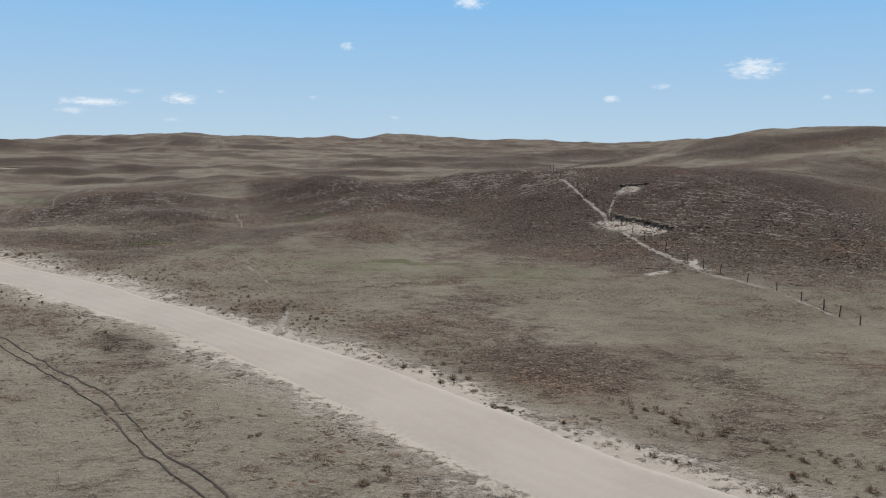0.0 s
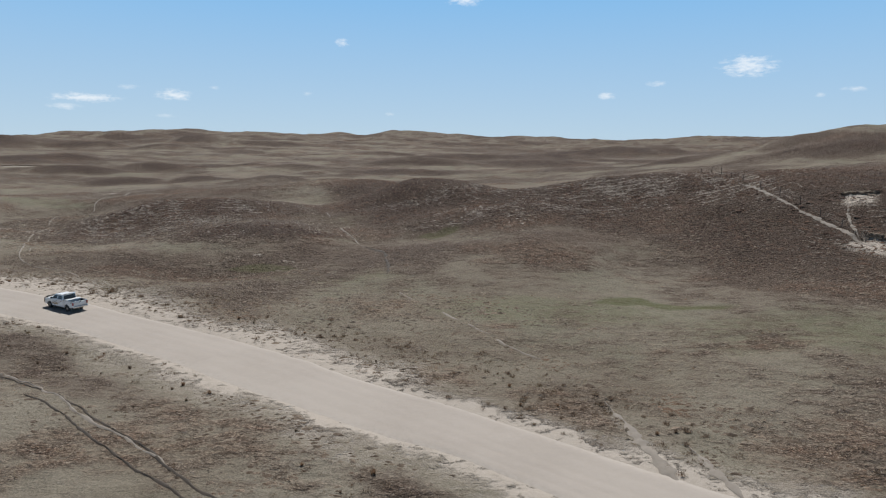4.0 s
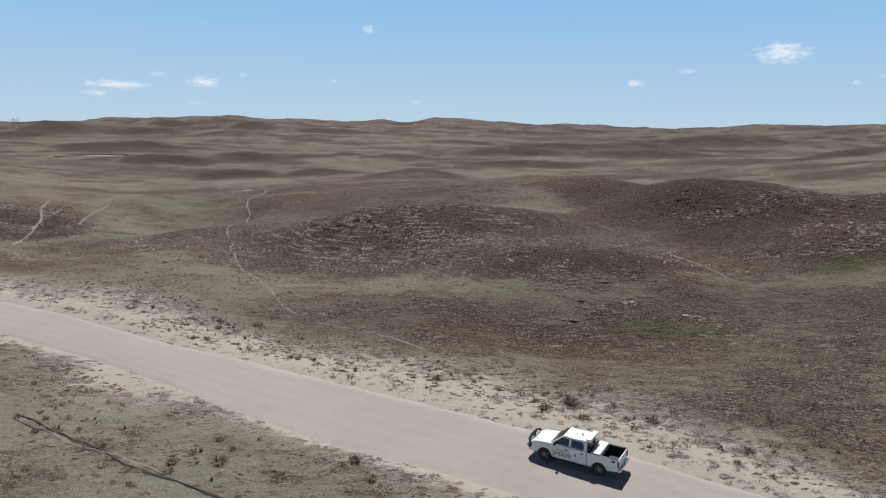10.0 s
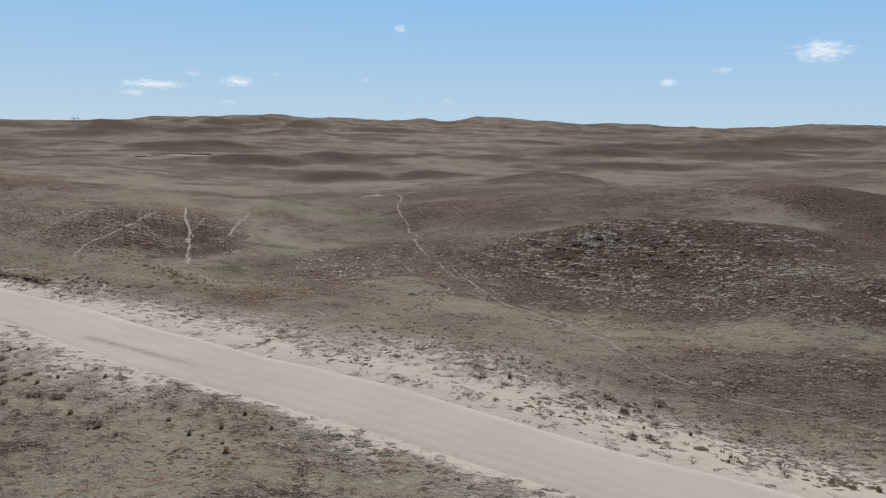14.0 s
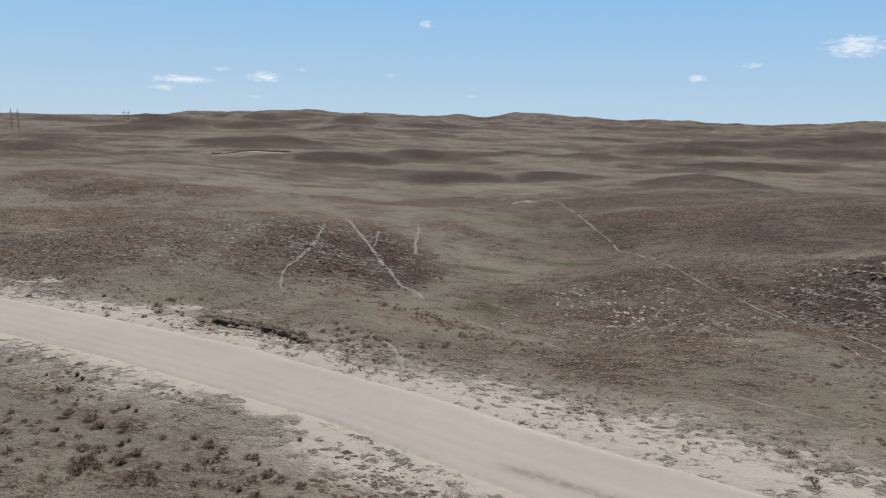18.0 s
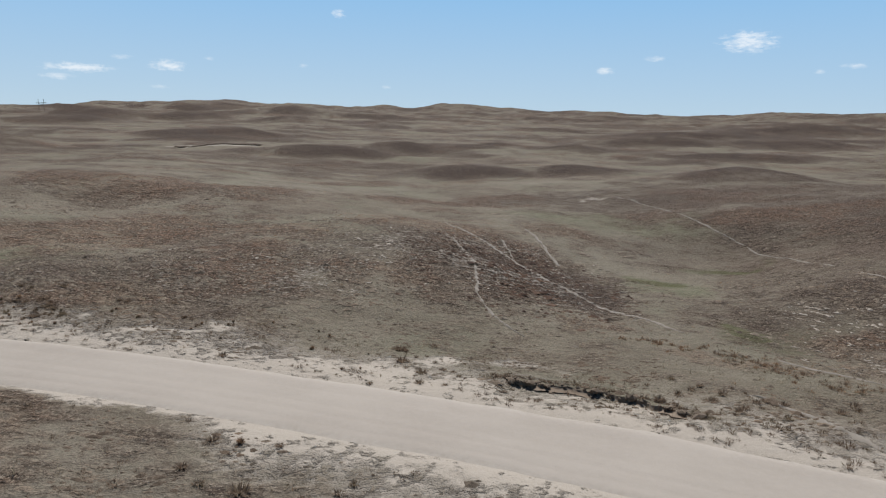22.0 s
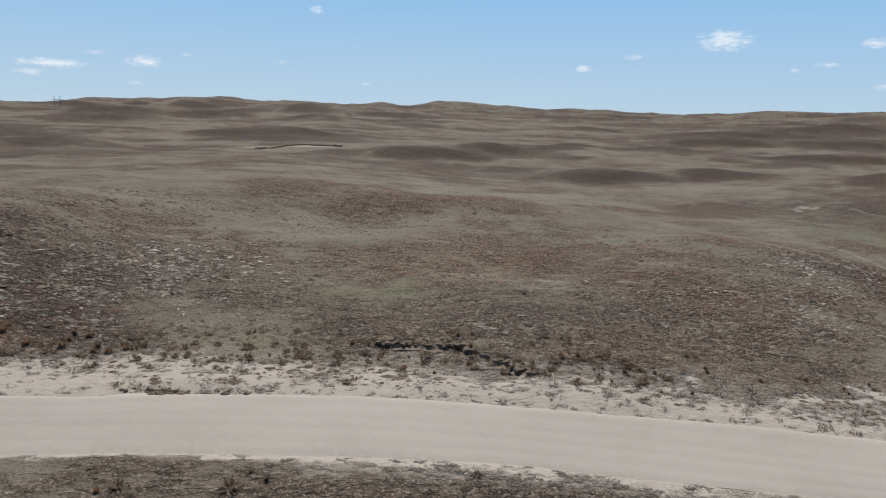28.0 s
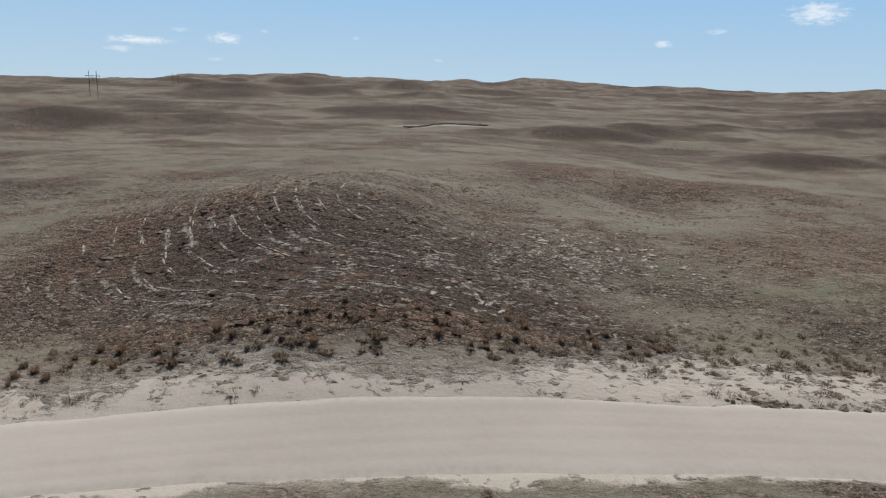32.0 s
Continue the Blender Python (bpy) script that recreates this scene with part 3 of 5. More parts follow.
def land(x, y, road_gap=None):
    """Height of the open ground. The road lies about 2.4 m below the origin."""
    x, y = np.asarray(x, float), np.asarray(y, float)
    z = np.full(x.shape, -2.6)
    away = np.hypot(x + 130, y - 120)
    wild = smooth(200, 330, away) * (1 - smooth(1500, 1800, away))
    px, py = x, y
    x, y = x + wild * 13 * rough(px, py, 55, 121, 3), y + wild * 8 * rough(px, py, 48, 125, 3)
    for hx, hy, h, wide, deep, c, s in HILLS:
        u, v = (x - hx) * c + (y - hy) * s, -(x - hx) * s + (y - hy) * c
        z = z + h * np.exp(-0.5 * ((u / wide) ** 2 + (v / deep) ** 2))
    x, y = px, py
    far = smooth(215, 480, away)
    high = smooth(1500, 1900, away)
    middle = smooth(1050, 1500, away)
    dunes = 8.0 * rough(x, y * 1.5, 170, 5, 3) * (1 - 0.6 * high) + 7.0 * (0.40 - np.abs(rough(x, y * 1.5, 95, 9, 2))) * (1 - 0.5 * high)
    rise = (0.014 * np.clip(away - 270, 0, 900) - 1.6) * (1 - high) + (2.0 + 0.001 * np.clip(away - 260, 0, 1700)) * high
    z = z + far * (dunes * (0.22 + 0.78 * middle) + rise - 14.0 * smooth(2350, 3200, away))
    # smaller sharp-crested dunes behind
    back = smooth(170, 330, away) * (1 - 0.8 * high)
    z = z + back * (0.7 + 2.2 * smooth(600, 1200, away)) * (0.9 - 2.0 * np.abs(lattice(x + 0.3 * y, y * 1.7, 75, 15) + 0.4 * lattice(x, y * 1.7, 33, 16)))
    z = z + smooth(500, 1300, away) * (2.0 * rough(x, y * 0.7, 70, 131, 4) + 1.6 * (0.3 - np.abs(lattice(x, y, 38, 135))))
    if road_gap is None:
        road_gap = np.abs(off_line(x, y, ROAD_LINE)[0]) if x.size < 400000 else 99
    calm = smooth(3.0, 14.0, road_gap)
    z = z + calm * (0.35 * rough(x, y, 14, 11, 3) + 0.10 * lattice(x, y, 2.6, 21) + 0.05 * lattice(x, y, 1.1, 23))
    return z

# ---------------------------------------------------------------- paths, banks and what grows where
PATHS = []


def path(width, tone, *points):
    """A worn cattle path: its width, and how bare it is (below 0: a rut with painted shade)."""
    PATHS.append((width, tone, spline(points, 3.0)))


path(0.5, 0.8, (53.4, 84), (52, 89), (49.8, 97.8), (43.4, 104.7), (40.3, 111.2), (36.8, 125.7), (35.6, 145.7), (33.6, 164), (30.3, 182))   # along the fence
path(0.35, 0.7, (36.5, 147), (38.4, 153), (41.5, 160.8), (43.8, 163.5))
path(0.18, 0.32, (-63.6, 206.7), (-59.5, 190.7), (-55.2, 180.4), (-49.2, 165.6))
path(0.4, -0.9, (-49.2, 165.6), (-44.8, 157.1), (-43.7, 144), (-42.9, 136))
path(0.18, 0.34, (-42.9, 136), (-41, 131), (-35, 119), (-28, 106), (-21.5, 93.4))
path(0.20, 0.7, (-152, 291), (-149, 262), (-144.5, 247), (-141, 234), (-139.5, 218), (-134.8, 206.2))
path(0.16, 0.75, (-134.8, 206.2), (-128.5, 188.7), (-119, 170.4), (-112.3, 157.1), (-108.6, 152.9), (-104.2, 149.9), (-99.2, 147.7), (-95, 143.5), (-91.7, 139.9))
path(0.16, 0.5, (-132.8, 204), (-126.8, 188.5), (-117.3, 170), (-110.8, 157.4))
path(0.25, 0.6, (-167.4, 305), (-158.9, 299.2), (-153.7, 294), (-151.1, 281.4))
path(0.42, 1, (-196, 247.5), (-191.7, 237.5), (-186.5, 227.8), (-182.3, 218.5), (-178.4, 209.3), (-173.3, 197.8))
path(0.2, 0.42, (-173.3, 197.8), (-166, 188.7), (-158.5, 180.5), (-150.7, 174.4), (-142.9, 167.3), (-138.3, 162.8), (-134.9, 155.9))
path(0.26, 0.85, (-196.3, 234.5), (-194, 221), (-193, 212.5), (-193.3, 205.5), (-191.8, 199), (-190, 193.6))
path(0.2, 0.7, (-187.9, 244.8), (-187.5, 237), (-186.8, 228.5))
path(0.24, 0.8, (-186.4, 257.7), (-182.1, 249.5), (-180.6, 237), (-179.6, 226.2))
path(0.2, 0.4, (-239, 300), (-228, 262))
path(0.55, 1, (-20.6, 89), (-20.2, 84), (-19.6, 78), (-18.6, 74.5))                         # spurs of blown sand off the road
path(0.45, 1, (-175.6, 179), (-173.9, 176.5), (-172, 172.7), (-171.2, 167.5))
path(0.40, 1, (-16.8, 81), (-16.4, 77), (-15.6, 72.5))
TRACK = [(-121, 121.5), (-110.7, 115.6), (-103.2, 112.2), (-97.9, 109.4), (-92, 106.3), (-83.1, 99.4), (-76.7, 95.3), (-69.5, 90.2), (-58.7, 81.4), (-50.5, 74.4), (-42.9, 68.4), (-37.4, 63.7), (-28.4, 55.6), (-22.6, 48.9), (-17.5, 43.7), (-8, 34)]
path(0.13, -1.0, *TRACK)                                                                     # the old wheel track south of the road
path(0.12, -1.0, *[(x - 0.8, y - 1.1) for x, y in TRACK[7:]])
path(0.16, 0.6, *TRACK[:10])

BLOWOUTS = [(40, 133, 1.6, 5.0), (39, 111, 2.0, 3.5), (-303, 455, 20, 4.5), (-158, 293, 5, 1.6), (-198, 183.4, 4.6, 4.2), (-203, 184, 5, 2.8), (-222, 190, 4, 1.6), (-110, 141, 4, 2), (-86, 131, 3.5, 2.5)]
STEPPED = [(-102, 199, 28, 18), (-302, 207, 21, 16), (-8, 190, 34, 18), (60, 140, 36, 34), (-188, 217, 16, 18), (30, 188, 26, 22)]
SPECKLED = [(-272, 214, 16, 9), (-88, 183, 22, 8), (-92, 196, 26, 14), (-114, 203, 14, 12), (-24, 182, 16, 8), (-136, 196, 14, 8), (-246, 199, 14, 5), (-150, 188, 14, 6), (-215, 208, 14, 9), (20, 190, 26, 16),
            (-285, 205, 20, 12), (-75, 171, 5, 2.5), (-192, 222, 20, 16), (-30, 206, 26, 6), (0, 214, 40, 8)]
GREEN = [(-34, 175, 9, 5), (-167, 223, 8, 4), (-161, 201, 6, 3.5), (-20, 120, 16, 7), (-62, 143, 14, 6), (-262, 199, 8, 4), (-160, 262, 20, 9),
         (-252, 213, 12, 5), (-105, 178, 12, 5), (-62, 196, 9, 5), (8, 110, 18, 8)]
LUSH = [(-4, 124, 7, 3), (-34, 174.5, 6.5, 4.5), (-167, 227, 4.5, 2.2), (-161.5, 204, 4, 2), (-68, 152, 7, 3), (-153, 238, 5, 2)]
RED = [(-233, 254, 8, 4), (-239, 228, 10, 10), (-170, 188, 6, 3), (-242, 224, 16, 9), (-226, 226, 16, 8), (-318, 216, 12, 14), (-150, 196, 9, 4), (-140, 190, 7, 3), (45, 185, 24, 12), (-18, 172, 7, 5), (-60, 250, 24, 10),
       (-200, 240, 14, 8), (-292, 194, 20, 3), (-250, 268, 30, 12), (-108, 200, 12, 14), (-35, 97, 7, 3), (-128, 262, 18, 6), (-30, 190, 9, 5), (70, 250, 60, 20)]
# where stock has trodden the dunes into steps: the crest that each flight of steps runs round
CRESTS = [(-91, 217), (-283, 224), (2, 216), (88, 182), (-204, 246), (22, 216)]
# dark growth on the dunes' near faces, with their slope shade painted in
FAR_GROWTH_SHADE = MOUNDS + [(107, 767, 60, 25), (120, 696, 50, 20), (151, 805, 60, 20), (90, 420, 40, 16), (160, 352, 40, 14), (235, 1030, 55, 26), (-673, 1048, 50, 26), (-571, 1228, 40, 28), (-389, 1025, 30, 26), (-273, 1012, 44, 16)]
NEAR_GROWTH_SHADE = [(-298, 206, 17, 9), (-288, 201, 16, 6), (-107, 204, 18, 11), (-42, 214, 24, 16), (-24, 198, 26, 15), (-100, 200, 26, 14), (-94, 199, 24, 13), (4, 194, 48, 26), (-34, 197, 24, 12), (55, 160, 46, 34), (-186, 218, 10, 12), (-72, 174, 16, 6), 
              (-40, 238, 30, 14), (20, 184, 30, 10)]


TREADS = [(-86, 185, 28, 9), (-74, 178, 18, 7), (-120, 203, 10, 10), (-284, 207, 14, 8), (-8, 184, 24, 9), (66, 138, 22, 14), (-30, 206, 20, 4), (-146, 200, 17, 12), (-134, 190, 12, 7), (-62, 176, 12, 4), (-270, 215, 10, 6), (-215, 209, 12, 7)]
ROWS_OF_TREADS = [(-112, 201, 15, 13), (-306, 213, 13, 14), (-298, 203, 14, 7)]
MATS = [(8, 64, 14, 6), (-5, 75, 10, 5), (-88, 109, 12, 4), (-80, 107, 8, 4), (-135, 130, 14, 6), (-212, 166, 14, 6), (-200, 163, 10, 4), (-156, 142, 12, 5), (-208, 186, 9, 3), (-56, 88, 12, 4)]
BARE_SPOTS = [(-151, 204, 9, 7), (-146, 198, 9, 6), (-274, 218, 7, 4), (-283, 203, 6, 2.5), (-88, 172, 7, 3), (-95, 170, 5, 2.5), (-75, 172, 4, 2), (-64, 159, 5, 2), (-24, 174, 10, 6), (-34, 186, 8, 4), (-211, 217, 5, 4), (-76, 238, 5, 2)]
LUMPY = [(-140, 214, 22, 20), (-112, 174, 22, 12), (-215, 210, 26, 14), (-245, 206, 22, 12), (-150, 190, 18, 10), (-190, 214, 14, 22), (-250, 262, 30, 14), (-272, 214, 24, 12), (-300, 225, 30, 22), (-125, 178, 20, 9), (-75, 174, 22, 9), (-225, 232, 18, 9), (-40, 120, 26, 8)]
DULL = [(-140, 206, 26, 18), (-110, 285, 70, 34), (-86, 150, 34, 10), (-298, 208, 28, 14), (-75, 202, 38, 18), (-92, 190, 36, 16), (-45, 156, 24, 13), (10, 69, 20, 7), (0, 182, 62, 34), (-120, 244, 40, 20), (40, 150, 46, 44)]


def blots(x, y, spots):
    v = np.zeros(x.shape)
    for cx, cy, wide, deep in spots:
        d = ((x - cx) / wide) ** 2 + ((y - cy) / deep) ** 2
        v = np.maximum(v, 1 - smooth(0.1, 1.9, d))
    return v


def scarp(x, y):
    """Small cut banks beside the road: how far the ground steps down."""
    drop = np.zeros(x.shape)
    for line, depth in BANKS:
        box = (x > line[:, 0].min() - 8) & (x < line[:, 0].max() + 8) & (y > line[:, 1].min() - 8) & (y < line[:, 1].max() + 8)
        if box.any():
            gap, along = off_line(x[box], y[box], line)
            total = np.linalg.norm(np.diff(line, axis=0), axis=1).sum()
            ends = smooth(0, 2.0, along) * (1 - smooth(total - 2.0, total, along))
            below = smooth(-0.35, 0.25, gap) * (1 - smooth(1.5, 6.0, gap))
            drop[box] = np.maximum(drop[box], depth * ends * below)
    return drop


def bank_foot(x, y):
    """Bare sand washed out below the cut banks."""
    wash = np.zeros(x.shape)
    for line, depth in BANKS:
        box = (x > line[:, 0].min() - 10) & (x < line[:, 0].max() + 10) & (y > line[:, 1].min() - 10) & (y < line[:, 1].max() + 10)
        if box.any():
            gap, along = off_line(x[box], y[box], line)
            total = np.linalg.norm(np.diff(line, axis=0), axis=1).sum()
            ends = smooth(0, 2.5, along) * (1 - smooth(total - 2.5, total, along))
            wash[box] = np.maximum(wash[box], ends * smooth(-0.2, 0.2, gap) * (1 - smooth(5.0, 9.0, gap)) * min(1, 1.8 * depth))
    return wash


BANKS = [(spline([(-180.4, 174.2), (-182.9, 177.8), (-184.9, 179.3), (-187.2, 180.4), (-190.6, 181.2), (-193.6, 182.0)], 0.5), 0.42),
         (spline([(-238.6, 190.8), (-240.6, 193.0), (-242.2, 194.6), (-243.9, 196.0), (-246.2, 196.9), (-249.3, 197.7), (-251.5, 197.7)], 0.5), 0.36),
         (spline([(-257.0, 188.5), (-261.9, 188.6), (-264.4, 188.9), (-266.8, 189.5)], 0.5), 0.2),
         (spline([(7.5, 54.0), (5.2, 55.6), (3.2, 56.6)], 0.5), 0.14),
         (spline([(-280, 460.5), (-292, 461.0), (-304, 458.5), (-318, 448)], 2.0), 0.6),
         (spline([(45.6, 129.5), (42.8, 135.3), (40.9, 139.6), (39.4, 144.4), (37.3, 149.2)], 0.7), 0.85),
         (spline([(49.6, 161.6), (45.9, 164.2), (42.2, 166.2)], 0.7), 0.55)]


def ring_count(x, y):
    """How many stock paths lie between a place and the nearest crest."""
    return np.min([np.hypot((x - cx) * 0.95, (y - cy) * 1.1) for cx, cy in CRESTS], axis=0) / 2.1 + 0.6 * lattice(x, y, 12.0, 31)


def ground_height(x, y, gap):
    z = land(x, y, np.abs(gap))
    steps = blots(x, y, STEPPED)
    saw = ring_count(x, y)
    saw = saw - np.floor(saw)
    z = z + steps * 0.16 * (np.minimum(saw / 0.75, (1 - saw) / 0.25) - 0.5)
    z = z - scarp(x, y)
    beside = np.abs(gap) - road_edge(x, gap) + HALF_ROAD
    z = z + 0.20 * np.exp(-((beside - 5.8) / 1.4) ** 2) * (0.5 + 0.7 * lattice(x, y, 9.0, 41))     # windrow left by the grader
    return z - 0.16 * (1 - smooth(HALF_ROAD - 0.6, HALF_ROAD + 0.7, beside))


def graded(parts):
    return np.unique(np.concatenate(parts))


def spread(start, stop, first, grow):
    v, s = [start], first
    while abs(v[-1] - start) < abs(stop - start):
        v.append(v[-1] + math.copysign(s, stop - start))
        s *= grow
    return np.array(v)


def build_ground():
    xs = graded([np.arange(-352, 78, 0.7), spread(-352, -4700, 0.8, 1.085), spread(78, 4700, 0.8, 1.085)])
    ys = graded([np.arange(24, 236, 0.58), spread(236, 4700, 0.62, 1.012)[:300], spread(24, -3000, 0.7, 1.12)])
    last = ys[-1]
    ys = graded([ys, spread(last, 4700, 22, 1.05)])
    x, y = [a.ravel() for a in np.meshgrid(xs, ys)]
    # the columns of the grid fan out with distance
    x = -137 + (x + 137) * (1 + np.clip(y - 236, 0, 2200) / 285)
    gap = np.where(y < np.interp(x, ROAD_LINE[::-1, 0], ROAD_LINE[::-1, 1]), 200.0, -200.0)
    close = (np.abs(np.interp(x, ROAD_LINE[::-1, 0], ROAD_LINE[::-1, 1]) - y) < 60)
    gap[close] = off_line(x[close], y[close], ROAD_LINE)[0]
    z = ground_height(x, y, gap)
    worn, rut = np.zeros(x.shape), np.zeros(x.shape)
    for width, tone, line in PATHS:
        box = (x > line[:, 0].min() - 4) & (x < line[:, 0].max() + 4) & (y > line[:, 1].min() - 4) & (y < line[:, 1].max() + 4)
        bx, by = x[box], y[box]
        d = np.abs(off_line(bx + 0.5 * lattice(bx, by, 5.0, 51), by + 0.5 * lattice(bx, by, 5.0, 52), line)[0])
        w = (1 - smooth(width * 0.35, width * 1.1 + 0.22, d)) * (0.75 + 0.4 * lattice(bx, by, 6.0, 53))
        if tone > 0:
            worn[box] = np.maximum(worn[box], 0.42 * w * tone)
        else:
            # the ground under a rut is darkened too, as painted shade
            rut[box] = np.maximum(rut[box], -0.35 * w * tone)
    z = z - 0.12 * np.clip(np.maximum(worn, 1.6 * rut), 0, 1)
    beside = np.abs(gap) + 1.6 * rough(x, y, 9.0, 61, 3)
    north = np.interp(x, [-330, -308, -290, -250, -200, -170, -150, -130, -95, -70, -40, 20], [14, 13, 9, 13, 12, 13, 17, 18, 16, 14, 8.5, 9])
    south = np.interp(x, [-330, -250, -215, -200, -165, -135, -110, -60, 20], [5, 4.5, 6, 10, 10, 8, 8, 8, 9])
    broad = np.where(gap < 0, north, south) + 2.0 * lattice(x, y, 20.0, 62)
    sand = 1 - smooth(0.25, 1.35, beside / broad)
    sand = sand * np.where(gap < 0, 1.0, 0.92)
    sand = np.maximum(sand, (1 - smooth(4.2, np.where(gap < 0, 7.2, 4.8), np.abs(gap) - road_edge(x, gap) + HALF_ROAD + 0.8 * rough(x, y, 4.0, 113))))
    sand = np.maximum(sand, 0.9 * blots(x + 4.5 * rough(x, y, 7, 63), y + 3.5 * rough(x, y, 5, 64), BLOWOUTS))
    sand = np.maximum(sand, 0.9 * bank_foot(x, y))
    # a belt of darker coarse growth outside the bare verge
    coarse = smooth(0.9, 1.2, beside / broad) * (1 - smooth(1.5, 2.3, beside / broad)) * np.where(gap < 0, np.where((x > -172) & (x < -112), 0.1, 0.15), np.where((x > -112) & (x < -30), 0.5, 0.2)) * smooth(-0.5, 0.5, rough(x, y, 16, 67))
    # cropped paler turf: all along the south of the road, and in patches north of it
    pale = np.where(gap > 0, np.clip(0.75 + 0.5 * rough(x, y, 18, 77), 0, 1), 0.55 * smooth(0.05, 0.7, rough(x, y * 1.3, 34, 78))) * smooth(4, 9, np.abs(gap))
    away = np.hypot(x + 130, y - 120)
    pale = pale * (1 - smooth(150, 320, away))
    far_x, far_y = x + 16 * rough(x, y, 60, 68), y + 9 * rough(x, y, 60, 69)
    # darker patches far off: self-shade of grass seen at a low angle, painted in
    distant = np.maximum((0.80 + 0.35 * rough(x, y, 16, 74, 3)).clip(0, 1) * blots(far_x, far_y, [(a, b, 1.4 * c, 1.4 * d) for a, b, c, d in FAR_GROWTH_SHADE]), smooth(500, 1200, away) * (0.10 + 0.75 * smooth(0.05, 0.55, rough(x, y * 2.2, 95, 70, 4))))
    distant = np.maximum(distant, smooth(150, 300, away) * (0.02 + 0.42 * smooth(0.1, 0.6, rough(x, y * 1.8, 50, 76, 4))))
    wob_x, wob_y = x + 5 * rough(x, y, 14, 65, 4), y + 4 * rough(x, y, 14, 66, 4)
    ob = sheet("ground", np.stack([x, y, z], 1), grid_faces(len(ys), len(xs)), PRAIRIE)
    weigh(ob, "cover", sand, np.maximum(0.58 * blots(wob_x, wob_y, GREEN), blots(wob_x, wob_y, LUSH)), blots(wob_x, wob_y, RED))
    weigh(ob, "ring", ring_count(x, y), pale, np.maximum(blots(wob_x, wob_y, SPECKLED), 0.7 * blots(wob_x, wob_y, STEPPED)))
    weigh(ob, "form", blots(wob_x, wob_y, STEPPED), worn, np.maximum(np.maximum(np.maximum(blots(wob_x, wob_y, NEAR_GROWTH_SHADE), 0.40 * blots(wob_x, wob_y, DULL)), rut), np.maximum(coarse, distant)))
    return tagged(ob, "rolling dune prairie of short dry grass with bare sandy patches", "prairie ground", kind="structure")


ground = build_ground()


def build_road():
    line = spline(ROAD[1:-1], 0.6)
    way = np.gradient(line, axis=0)
    way /= np.linalg.norm(way, axis=1)[:, None]
    side = np.stack([-way[:, 1], way[:, 0]], 1)
    across = np.linspace(-1, 1, 27)
    ragged = np.cumsum(np.linalg.norm(np.gradient(line, axis=0), axis=1))
    verts, lane = [], []
    for k in across:
        half = road_edge(line[:, 0], np.full(len(line), k)) + 0.45 + 0.4 * rough(ragged, ragged * 0 + (3 if k > 0 else 8), 9.0, 71)
        p = line + side * (k * half)[:, None]
        z = land(p[:, 0], p[:, 1], np.zeros(len(p)))
        u = abs(k)
        z = z + 0.07 * (1 - u * u) - 0.13 * smooth(0.78, 1.0, u)
        track = max(np.exp(-((k - c) / 0.055) ** 2) for c in (-0.56, -0.16, 0.16, 0.56))
        z = z - 0.025 * track + 0.02 * lattice(p[:, 0], p[:, 1], 1.6, 72)
        verts.append(np.column_stack([p, z]))
        lane.append(np.column_stack([np.full(len(p), track), np.full(len(p), float(smooth(0.72, 0.95, u))), np.zeros(len(p))]))
    verts, lane = np.array(verts), np.array(lane).reshape(-1, 3)
    # a long damp scrape on the southern lane
    flat_ = verts.reshape(-1, 3)
    off, run_ = off_line(flat_[:, 0], flat_[:, 1], spline([(-164, 155.6), (-155.7, 151.8), (-147, 147.6)], 0.5))
    lane[:, 2] = np.exp(-(off / 0.38) ** 2) * smooth(0, 2.5, run_) * (1 - smooth(12, 18.5, run_))
    ob = sheet("road", verts.reshape(-1, 3), grid_faces(len(across), len(line))[:, ::-1], ROAD_SAND)
    weigh(ob, "lane", lane[:, 0], lane[:, 1], lane[:, 2])
    return tagged(ob, "wide graded pale sand road with faint wheel tracks", "dirt road", kind="structure")


road = build_road()


def surface(x, y):
    """Height of the finished ground at single places or arrays, off the road."""
    x, y = np.atleast_1d(np.asarray(x, float)), np.atleast_1d(np.asarray(y, float))
    return ground_height(x, y, off_line(x, y, ROAD_LINE)[0])


